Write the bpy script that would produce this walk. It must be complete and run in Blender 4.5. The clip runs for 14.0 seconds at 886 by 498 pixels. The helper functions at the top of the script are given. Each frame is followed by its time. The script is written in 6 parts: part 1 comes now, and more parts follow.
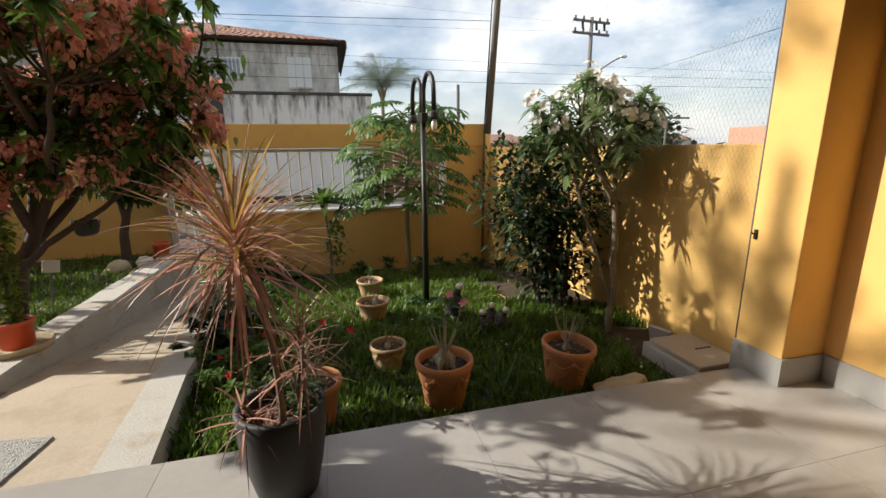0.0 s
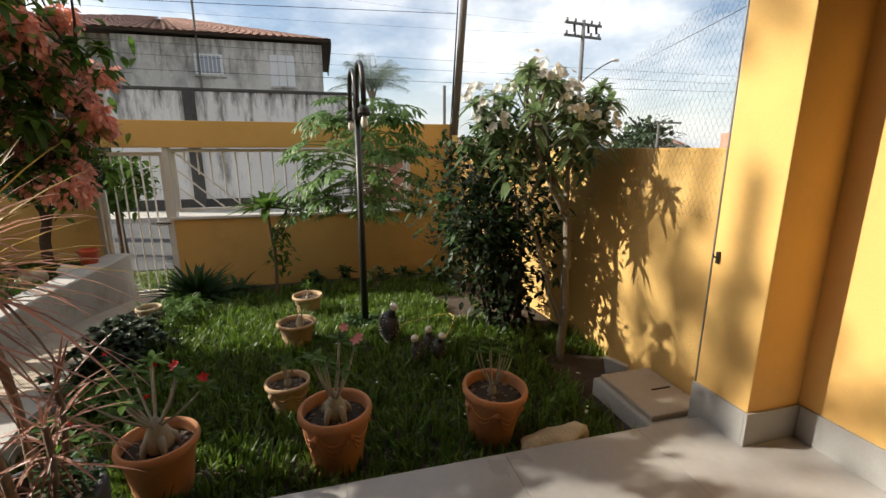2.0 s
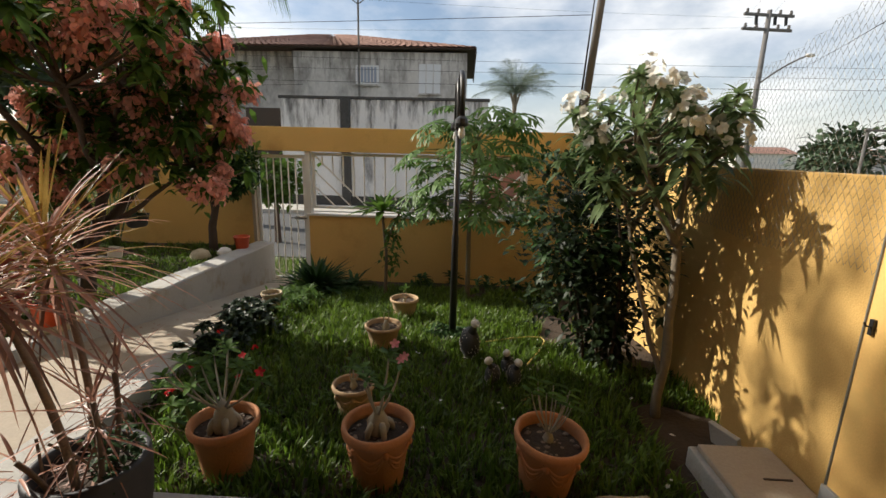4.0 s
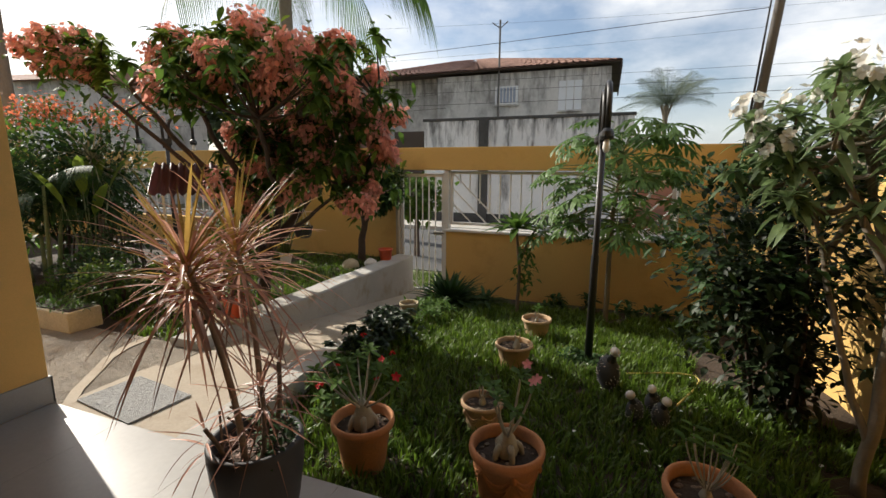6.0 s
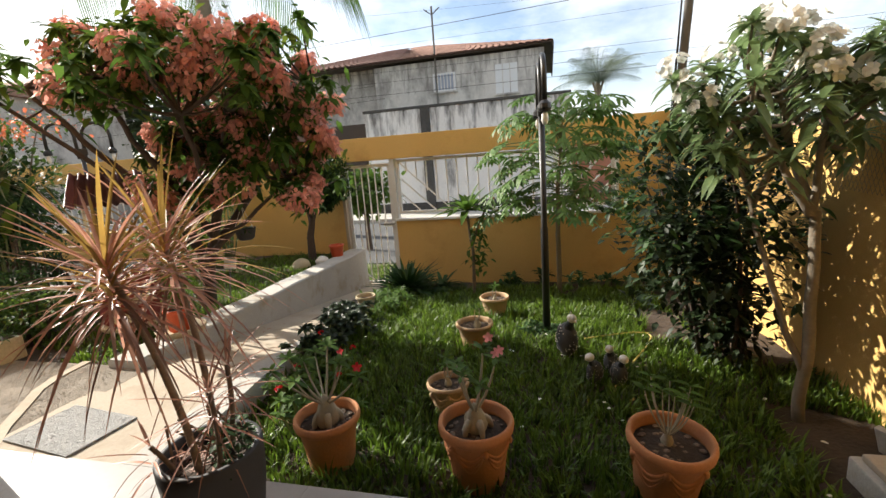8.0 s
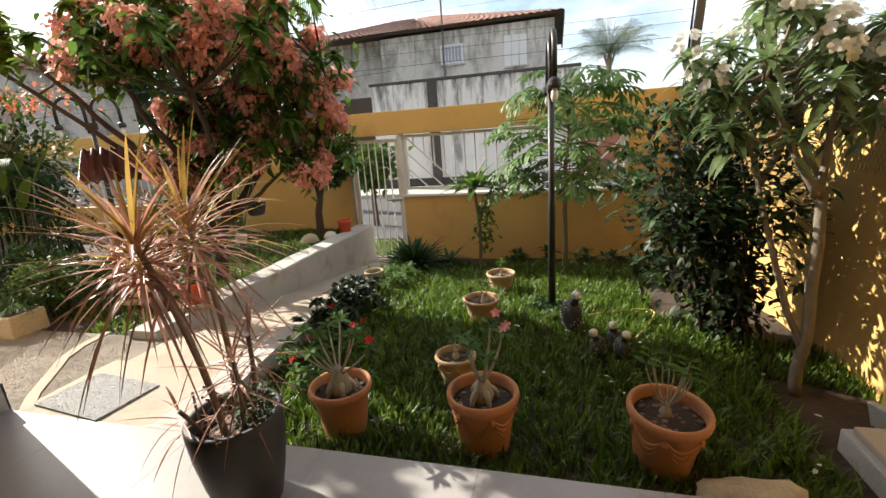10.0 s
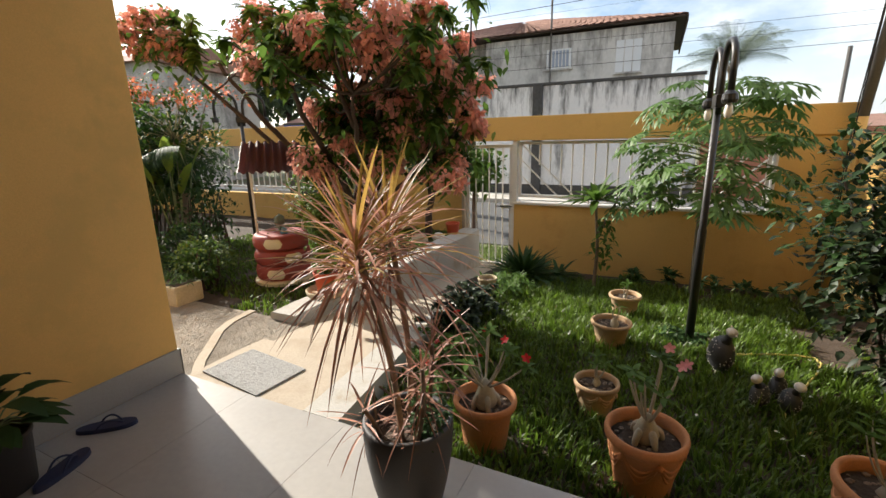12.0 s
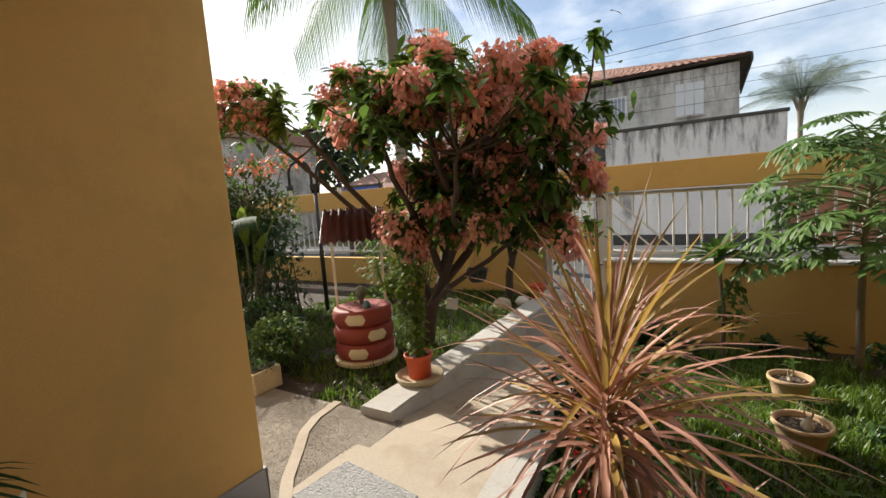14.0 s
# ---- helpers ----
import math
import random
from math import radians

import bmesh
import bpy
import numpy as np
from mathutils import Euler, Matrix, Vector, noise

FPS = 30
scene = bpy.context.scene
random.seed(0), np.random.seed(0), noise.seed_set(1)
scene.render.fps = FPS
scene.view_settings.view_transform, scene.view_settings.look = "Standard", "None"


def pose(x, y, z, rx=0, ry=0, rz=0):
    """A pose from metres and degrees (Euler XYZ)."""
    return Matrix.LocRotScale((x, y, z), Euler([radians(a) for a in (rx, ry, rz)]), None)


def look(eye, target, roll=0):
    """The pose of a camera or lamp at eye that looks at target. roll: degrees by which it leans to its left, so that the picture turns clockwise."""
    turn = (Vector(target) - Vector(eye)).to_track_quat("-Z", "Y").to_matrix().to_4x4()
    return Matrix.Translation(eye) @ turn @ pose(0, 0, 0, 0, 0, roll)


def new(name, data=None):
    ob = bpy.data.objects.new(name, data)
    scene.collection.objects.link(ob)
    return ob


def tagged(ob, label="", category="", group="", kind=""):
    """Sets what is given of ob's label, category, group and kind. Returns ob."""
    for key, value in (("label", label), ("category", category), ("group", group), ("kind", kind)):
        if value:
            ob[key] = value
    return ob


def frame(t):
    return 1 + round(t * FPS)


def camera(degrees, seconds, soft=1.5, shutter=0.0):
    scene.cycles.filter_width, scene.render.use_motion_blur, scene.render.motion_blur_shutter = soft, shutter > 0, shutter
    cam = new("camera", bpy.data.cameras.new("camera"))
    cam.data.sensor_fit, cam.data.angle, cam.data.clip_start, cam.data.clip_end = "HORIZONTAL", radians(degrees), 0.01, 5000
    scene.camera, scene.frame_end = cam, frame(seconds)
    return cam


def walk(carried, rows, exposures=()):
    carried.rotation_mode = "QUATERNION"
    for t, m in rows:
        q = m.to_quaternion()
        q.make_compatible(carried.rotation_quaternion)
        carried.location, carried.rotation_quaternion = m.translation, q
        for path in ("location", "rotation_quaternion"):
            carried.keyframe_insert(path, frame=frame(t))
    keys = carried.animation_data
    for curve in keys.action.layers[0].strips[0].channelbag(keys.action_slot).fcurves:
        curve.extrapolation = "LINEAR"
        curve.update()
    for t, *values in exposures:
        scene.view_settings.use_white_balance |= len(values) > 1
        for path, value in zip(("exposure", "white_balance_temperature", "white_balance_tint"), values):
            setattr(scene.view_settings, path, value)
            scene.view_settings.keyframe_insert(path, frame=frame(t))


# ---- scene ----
cam = camera(90.6, 14.0)
PATH = [
    (0, (-0.013, 0.051, 1.397), (0.472, 1.938, 0.942), -0.7),
    (0.5, (0.172, 0.157, 1.382), (0.69, 2.036, 0.934), -0.3),
    (1, (0.335, 0.3, 1.371), (0.937, 2.152, 0.917), 0.7),
    (1.5, (0.471, 0.449, 1.378), (1.085, 2.297, 0.92), 0.6),
    (2, (0.602, 0.413, 1.383), (1.108, 2.296, 0.938), -0.0),
    (2.5, (0.755, 0.43, 1.391), (1.248, 2.315, 0.937), 0.4),
    (3, (0.901, 0.576, 1.416), (1.4, 2.457, 0.957), 0.8),
    (3.5, (0.936, 0.59, 1.421), (1.295, 2.507, 0.976), -0.8),
    (4, (0.971, 0.523, 1.443), (0.88, 2.473, 1.01), 1.4),
    (4.2, (0.963, 0.508, 1.448), (0.74, 2.448, 1.016), 0.8),
    (6.3, (0.944, 0.558, 1.421), (0.261, 2.403, 1.063), 0.4),
    (6.5, (0.949, 0.546, 1.426), (0.27, 2.392, 1.064), 0.4),
    (7, (0.959, 0.587, 1.392), (0.321, 2.447, 1.03), 0.2),
    (7.5, (0.961, 0.597, 1.368), (0.476, 2.498, 0.984), -1.4),
    (8, (0.95, 0.592, 1.359), (0.472, 2.491, 0.953), -4.3),
    (10.3, (0.943, 0.52, 1.394), (0.424, 2.376, 0.86), -3.9),
    (10.5, (0.912, 0.507, 1.402), (0.31, 2.337, 0.865), -4.2),
    (11, (0.838, 0.47, 1.415), (0.135, 2.268, 0.894), -2.1),
    (11.5, (0.663, 0.44, 1.437), (-0.114, 2.21, 0.926), -1.2),
    (12, (0.524, 0.465, 1.445), (-0.316, 2.213, 0.96), -1.3),
    (12.5, (0.392, 0.553, 1.455), (-0.775, 2.12, 1.029), -3.2),
    (13, (0.172, 0.598, 1.473), (-1.067, 2.128, 1.122), -2.4),
    (13.5, (-0.023, 0.634, 1.517), (-1.067, 2.314, 1.221), -3.9),
    (14, (-0.153, 0.762, 1.513), (-1.199, 2.451, 1.275), -4.2),
]
EXPOSURES = [(0, 0.50), (1, 0.62), (1.5, 0.48), (2, 0.56), (3, 0.58), (4, 0.36), (6.5, 0.36), (7.5, 0.8), (8.2, 1.02), (10.5, 1.12), (12, 0.90), (12.5, 0.96), (13, 1.0), (13.5, 0.80), (14, 0.66)]
walk(cam, [(t, look(eye, target, roll)) for t, eye, target, roll in PATH], EXPOSURES)

# ---- world, sun ----
SUN_AZ, SUN_EL = radians(-71), radians(31)
SUN_DIR = Vector((math.sin(SUN_AZ) * math.cos(SUN_EL), math.cos(SUN_AZ) * math.cos(SUN_EL), math.sin(SUN_EL)))
world = bpy.data.worlds.new("sky")
scene.world = world
world.use_nodes = True
wn, wl = world.node_tree.nodes, world.node_tree.links
sky = wn.new("ShaderNodeTexSky")
sky.sky_type, sky.sun_disc, sky.sun_elevation, sky.sun_rotation = "NISHITA", False, SUN_EL, SUN_AZ
sky.air_density, sky.dust_density = 1.0, 1.5
wtc = wn.new("ShaderNodeTexCoord")
wmap = wn.new("ShaderNodeMapping")
wmap.inputs["Scale"].default_value = (1.0, 1.0, 2.2)
wmap.inputs["Location"].default_value = (0.35, 0.1, 0.2)
wnoise = wn.new("ShaderNodeTexNoise")
wnoise.inputs["Scale"].default_value, wnoise.inputs["Detail"].default_value = 2.6, 9
wnoise.inputs["Roughness"].default_value = 0.58
wramp = wn.new("ShaderNodeValToRGB")
wramp.color_ramp.elements[0].position, wramp.color_ramp.elements[1].position = 0.38, 0.66
wshade = wn.new("ShaderNodeTexNoise")
wshade.inputs["Scale"].default_value, wshade.inputs["Detail"].default_value = 5.0, 6
wcloud = wn.new("ShaderNodeValToRGB")
wcloud.color_ramp.elements[0].color, wcloud.color_ramp.elements[1].color = (5.4, 5.9, 6.7, 1), (9.3, 9.25, 9.1, 1)
wcloud.color_ramp.elements[0].position, wcloud.color_ramp.elements[1].position = 0.3, 0.62
wmix = wn.new("ShaderNodeMixRGB")
wl.new(wtc.outputs["Generated"], wmap.inputs["Vector"])
wl.new(wmap.outputs["Vector"], wnoise.inputs["Vector"])
wl.new(wmap.outputs["Vector"], wshade.inputs["Vector"])
wl.new(wnoise.outputs["Fac"], wramp.inputs["Fac"])
wl.new(wshade.outputs["Fac"], wcloud.inputs["Fac"])
wsep = wn.new("ShaderNodeSeparateXYZ")
wl.new(wtc.outputs["Generated"], wsep.inputs["Vector"])
whaze = wn.new("ShaderNodeMapRange")
whaze.inputs["From Min"].default_value, whaze.inputs["From Max"].default_value = 0.0, 0.2
whaze.inputs["To Min"].default_value, whaze.inputs["To Max"].default_value = 0.7, 0.0
wl.new(wsep.outputs["Z"], whaze.inputs["Value"])
wmax = wn.new("ShaderNodeMath")
wmax.operation = "MAXIMUM"
wl.new(wramp.outputs["Color"], wmax.inputs[0])
wl.new(whaze.outputs[0], wmax.inputs[1])
wl.new(wmax.outputs[0], wmix.inputs["Fac"])
wl.new(sky.outputs["Color"], wmix.inputs["Color1"])
wl.new(wcloud.outputs["Color"], wmix.inputs["Color2"])
wback = wn["Background"]
wl.new(wmix.outputs["Color"], wback.inputs["Color"])
wback.inputs["Strength"].default_value = 0.104

sun = new("sun", bpy.data.lights.new("sun", "SUN"))
sun.data.energy, sun.data.angle, sun.data.color = 5.0, radians(0.53), (1.0, 0.93, 0.82)
sun.matrix_basis = look(SUN_DIR * 30, (0, 0, 0))

# ---- materials ----
def material(name, base, rough=0.6, metal=0.0, vary=0.15, scale=3.0, grain=60.0, bump=0.1, island=0.0, piece=0.0,
             stain=None, stain_scale=1.5, stain_at=(0.5, 0.62), translucent=0.0, spec=0.5, stretch=(1, 1, 1), coat=0.0):
    """Base colour varied at two scales, with fine relief; stain: a second colour in patches."""
    m = bpy.data.materials.new(name)
    m.use_nodes = True
    n, l = m.node_tree.nodes, m.node_tree.links
    bsdf = n["Principled BSDF"]
    bsdf.inputs["Roughness"].default_value, bsdf.inputs["Metallic"].default_value = rough, metal
    bsdf.inputs["Specular IOR Level"].default_value = spec
    bsdf.inputs["Coat Weight"].default_value = coat
    tc = n.new("ShaderNodeTexCoord")
    mp = n.new("ShaderNodeMapping")
    mp.inputs["Scale"].default_value = stretch
    l.new(tc.outputs["Object"], mp.inputs["Vector"])
    big, fine = n.new("ShaderNodeTexNoise"), n.new("ShaderNodeTexNoise")
    big.inputs["Scale"].default_value, big.inputs["Detail"].default_value = scale, 5
    fine.inputs["Scale"].default_value, fine.inputs["Detail"].default_value = grain, 4
    for x in (big, fine):
        l.new(mp.outputs["Vector"], x.inputs["Vector"])
    add = n.new("ShaderNodeMath")
    add.operation = "ADD"
    l.new(big.outputs["Fac"], add.inputs[0])
    l.new(fine.outputs["Fac"], add.inputs[1])
    value = add.outputs[0]
    for kind, amount in (("island", island), ("piece", piece)):
        if amount:
            src = n.new("ShaderNodeNewGeometry").outputs["Random Per Island"] if kind == "island" else n.new("ShaderNodeObjectInfo").outputs["Random"]
            mul = n.new("ShaderNodeMath")
            mul.operation = "MULTIPLY_ADD"
            l.new(src, mul.inputs[0])
            mul.inputs[1].default_value = amount / max(vary, 0.01)
            l.new(value, mul.inputs[2])
            sub = n.new("ShaderNodeMath")
            sub.operation = "SUBTRACT"
            l.new(mul.outputs[0], sub.inputs[0])
            sub.inputs[1].default_value = amount / max(vary, 0.01) / 2
            value = sub.outputs[0]
    mr = n.new("ShaderNodeMapRange")
    mr.clamp = False
    mr.inputs["From Min"].default_value, mr.inputs["From Max"].default_value = 0.5, 1.5
    mr.inputs["To Min"].default_value, mr.inputs["To Max"].default_value = 1 - vary, 1 + vary
    l.new(value, mr.inputs["Value"])
    mx = n.new("ShaderNodeMixRGB")
    mx.blend_type = "MULTIPLY"
    mx.inputs["Fac"].default_value = 1
    mx.inputs["Color1"].default_value = (*base, 1)
    l.new(mr.outputs[0], mx.inputs["Color2"])
    col = mx.outputs["Color"]
    if stain:
        st = n.new("ShaderNodeTexNoise")
        st.inputs["Scale"].default_value, st.inputs["Detail"].default_value, st.inputs["Roughness"].default_value = stain_scale, 8, 0.65
        l.new(mp.outputs["Vector"], st.inputs["Vector"])
        rp = n.new("ShaderNodeValToRGB")
        rp.color_ramp.elements[0].position, rp.color_ramp.elements[1].position = stain_at
        l.new(st.outputs["Fac"], rp.inputs["Fac"])
        m2 = n.new("ShaderNodeMixRGB")
        m2.inputs["Color2"].default_value = (*stain, 1)
        l.new(rp.outputs["Color"], m2.inputs["Fac"])
        l.new(col, m2.inputs["Color1"])
        col = m2.outputs["Color"]
    l.new(col, bsdf.inputs["Base Color"])
    if bump:
        bp = n.new("ShaderNodeBump")
        bp.inputs["Strength"].default_value, bp.inputs["Distance"].default_value = bump, 0.01
        l.new(fine.outputs["Fac"], bp.inputs["Height"])
        l.new(bp.outputs["Normal"], bsdf.inputs["Normal"])
    rr = n.new("ShaderNodeMapRange")
    rr.inputs["To Min"].default_value, rr.inputs["To Max"].default_value = max(rough - 0.08, 0.02), min(rough + 0.1, 1)
    l.new(big.outputs["Fac"], rr.inputs["Value"])
    l.new(rr.outputs[0], bsdf.inputs["Roughness"])
    if translucent:
        tr = n.new("ShaderNodeBsdfTranslucent")
        l.new(col, tr.inputs["Color"])
        ms = n.new("ShaderNodeMixShader")
        ms.inputs["Fac"].default_value = translucent
        l.new(bsdf.outputs[0], ms.inputs[1])
        l.new(tr.outputs[0], ms.inputs[2])
        l.new(ms.outputs[0], n["Material Output"].inputs["Surface"])
    return m


YELLOW = material("ochre_paint", (0.74, 0.455, 0.15), 0.75, vary=0.1, scale=1.6, grain=160, bump=0.1, spec=0.25, stain=(0.66, 0.42, 0.14), stain_scale=2.2)
YELLOW_WALL = material("yellow_garden_wall_paint", (0.66, 0.42, 0.145), 0.85, vary=0.13, scale=1.1, grain=120, bump=0.3, spec=0.2, stain=(0.55, 0.33, 0.11), stain_scale=1.7, stain_at=(0.55, 0.75))
SKIRT = material("grey_skirting", (0.34, 0.33, 0.31), 0.45, vary=0.1, scale=4, grain=90, bump=0.03)
TILE = material("porcelain_tile", (0.375, 0.355, 0.33), 0.30, vary=0.09, scale=1.8, grain=30, bump=0.015, piece=0.05, stain=(0.325, 0.30, 0.275), stain_scale=2.6, stain_at=(0.5, 0.8))
GROUT = material("grout", (0.29, 0.275, 0.255), 0.9)
CONCRETE = material("worn_concrete", (0.44, 0.37, 0.285), 0.9, vary=0.16, scale=1.8, grain=70, bump=0.12, stain=(0.34, 0.27, 0.19), stain_scale=2.4, stain_at=(0.5, 0.7))
KERB = material("grey_concrete_kerb", (0.45, 0.43, 0.39), 0.9, vary=0.18, scale=2.5, grain=80, bump=0.35, stain=(0.34, 0.27, 0.18), stain_scale=3.2, stain_at=(0.52, 0.72))
SOIL = material("dark_soil", (0.055, 0.037, 0.024), 0.95, vary=0.4, scale=5, grain=45, bump=0.8)
GRAVEL = material("exposed_aggregate", (0.28, 0.24, 0.19), 0.95, vary=0.35, scale=6, grain=190, bump=0.8, stain=(0.2, 0.165, 0.125), stain_scale=2.2)
ASPHALT = material("asphalt", (0.075, 0.075, 0.075), 0.9, vary=0.2, scale=0.7, grain=60, bump=0.3)
WHITE_METAL = material("white_painted_iron", (0.72, 0.70, 0.66), 0.45, vary=0.08, scale=6, grain=90, bump=0.05, stain=(0.5, 0.4, 0.3), stain_scale=6, stain_at=(0.62, 0.75))
BLACK_METAL = material("black_painted_iron", (0.018, 0.018, 0.019), 0.4, vary=0.2, scale=8, grain=120, bump=0.08)
PLASTER = material("raw_cement_render", (0.54, 0.525, 0.50), 0.95, vary=0.16, scale=0.5, grain=9, bump=0.2, stain=(0.21, 0.20, 0.19), stain_scale=0.7, stain_at=(0.47, 0.66), stretch=(1, 1, 0.6))
MOULD = material("mouldy_whitewash", (0.72, 0.72, 0.71), 0.95, vary=0.12, scale=1, grain=20, bump=0.2, stain=(0.06, 0.058, 0.055), stain_scale=0.75, stain_at=(0.56, 0.72), stretch=(1.35, 1.35, 0.5))
MOULD_DARK = material("black_mould", (0.07, 0.068, 0.065), 0.95, vary=0.4, scale=1.5, grain=12, bump=0.2)
ROOF_TILE = material("clay_roof_tile", (0.31, 0.19, 0.15), 0.9, spec=0.1, vary=0.25, scale=1, grain=8, bump=0.2, island=0.15)
DARK_WOOD = material("dark_wood", (0.06, 0.045, 0.035), 0.8)
WINDOW_WHITE = material("white_shutter", (0.62, 0.64, 0.66), 0.5, vary=0.05)
TERRA = material("terracotta", (0.52, 0.225, 0.095), 0.8, vary=0.14, scale=6, grain=80, bump=0.25, stain=(0.42, 0.2, 0.1), stain_scale=9, stain_at=(0.5, 0.72))
TERRA_PALE = material("weathered_pale_terracotta", (0.50, 0.34, 0.20), 0.9, vary=0.16, scale=6, grain=80, bump=0.3, stain=(0.34, 0.24, 0.15), stain_scale=8, stain_at=(0.5, 0.68))
CHARCOAL = material("charcoal_plastic", (0.042, 0.04, 0.041), 0.6, vary=0.14, scale=5, grain=100, bump=0.08)
BARK = material("grey_brown_bark", (0.20, 0.15, 0.11), 0.9, vary=0.3, scale=9, grain=50, bump=0.7, stretch=(1, 1, 0.35))
BARK_PALE = material("pale_grey_bark", (0.20, 0.165, 0.12), 0.85, vary=0.22, scale=9, grain=50, bump=0.45)
BARK_DARK = material("dark_bark", (0.075, 0.05, 0.038), 0.9, vary=0.3, scale=9, grain=45, bump=0.8)
CAUDEX = material("succulent_stem", (0.36, 0.33, 0.25), 0.75, vary=0.16, scale=10, grain=60, bump=0.2)
STEM_GREEN = material("green_stem", (0.16, 0.2, 0.08), 0.6, vary=0.2)
LEAF = material("mid_green_leaf", (0.085, 0.155, 0.028), 0.55, spec=0.25, vary=0.2, scale=4, grain=40, bump=0.05, island=0.35, translucent=0.45)
LEAF_DARK = material("dark_green_leaf", (0.035, 0.075, 0.02), 0.58, spec=0.22, vary=0.2, scale=4, grain=40, bump=0.05, island=0.3, translucent=0.25)
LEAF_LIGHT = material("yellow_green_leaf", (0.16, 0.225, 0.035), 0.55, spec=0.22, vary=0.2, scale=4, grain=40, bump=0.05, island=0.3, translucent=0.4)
LEAF_SHRUB = material("blackish_green_leaf", (0.02, 0.036, 0.012), 0.5, spec=0.3, vary=0.25, scale=4, grain=40, bump=0.05, island=0.45, translucent=0.15)
LEAF_FRANGI = material("frangipani_leaf", (0.19, 0.27, 0.115), 0.40, vary=0.2, scale=4, grain=40, bump=0.05, island=0.3, translucent=0.45)
LEAF_PAPAYA = material("papaya_leaf", (0.11, 0.20, 0.05), 0.5, spec=0.35, vary=0.2, scale=5, grain=40, bump=0.05, island=0.2, translucent=0.35)
GRASS = material("lawn_grass", (0.105, 0.175, 0.02), 0.42, vary=0.3, scale=1.6, grain=20, bump=0, island=0.6, translucent=0.45)
PINK = material("salmon_pink_sepal", (0.82, 0.40, 0.32), 0.6, vary=0.14, scale=5, grain=40, bump=0.05, island=0.22, translucent=0.4)
WHITE_PETAL = material("white_petal", (0.85, 0.84, 0.78), 0.5, vary=0.05, island=0.06, translucent=0.3, bump=0)
ROSE_PETAL = material("pale_pink_petal", (0.8, 0.33, 0.33), 0.5, vary=0.1, island=0.1, translucent=0.3, bump=0)
RED_PETAL = material("red_petal", (0.62, 0.025, 0.03), 0.5, vary=0.12, island=0.15, translucent=0.3, bump=0)
DRAC = material("bronze_pink_strap_leaf", (0.53, 0.28, 0.20), 0.42, vary=0.2, scale=6, grain=30, bump=0.05, island=0.42, translucent=0.35)
DRAC_GREEN = material("olive_orange_strap_leaf", (0.42, 0.27, 0.07), 0.45, vary=0.2, scale=6, grain=30, bump=0.05, island=0.4, translucent=0.4)
DRAC_DRY = material("dry_brown_strap_leaf", (0.30, 0.16, 0.11), 0.6, vary=0.2, scale=6, grain=30, bump=0.05, island=0.4, translucent=0.2)
TYRE_RED = material("oxide_red_paint", (0.29, 0.05, 0.035), 0.6, vary=0.16, scale=6, grain=60, bump=0.2)
CREAM = material("cream_paint", (0.74, 0.64, 0.44), 0.7, vary=0.08)
WELL_ROOF = material("maroon_sheet", (0.15, 0.05, 0.042), 0.5, vary=0.16, scale=5)
ORANGE = material("orange_plastic", (0.62, 0.1, 0.035), 0.45, vary=0.1)
STONE = material("pale_stone", (0.46, 0.38, 0.25), 0.9, vary=0.25, scale=7, grain=50, bump=0.5)
BULB = material("opal_glass", (0.85, 0.84, 0.8), 0.2, vary=0.03, bump=0)
BLUE_RUBBER = material("navy_rubber", (0.02, 0.028, 0.075), 0.6, vary=0.15)
MAT = material("grey_looped_mat", (0.38, 0.375, 0.36), 1.0, vary=0.4, scale=60, grain=150, bump=1.0)
FEATHER = material("slate_painted_cement", (0.05, 0.052, 0.058), 0.6, vary=0.25, scale=20, grain=90, bump=0.2)
BONE = material("chalk_white_paint", (0.72, 0.68, 0.62), 0.6, vary=0.08)
WIRE = material("galvanised_wire", (0.22, 0.22, 0.21), 0.45, metal=0.6, vary=0.1)
CABLE = material("black_cable", (0.02, 0.02, 0.02), 0.7)
POLE = material("weathered_grey_pole", (0.15, 0.143, 0.135), 0.9, vary=0.2, scale=3, grain=40, bump=0.3)
FAR_GREEN = material("distant_foliage", (0.05, 0.085, 0.04), 0.8, vary=0.3, scale=0.6, grain=4, bump=0, island=0.3)
BRICK = material("hollow_clay_block", (0.42, 0.23, 0.16), 0.9, vary=0.2, piece=0.15)
BLUE_SHEET = material("blue_tarpaulin", (0.03, 0.09, 0.4), 0.5)
CEILING = material("white_soffit_paint", (0.62, 0.50, 0.30), 0.9)
HOSE = material("yellow_hose", (0.55, 0.42, 0.12), 0.5)


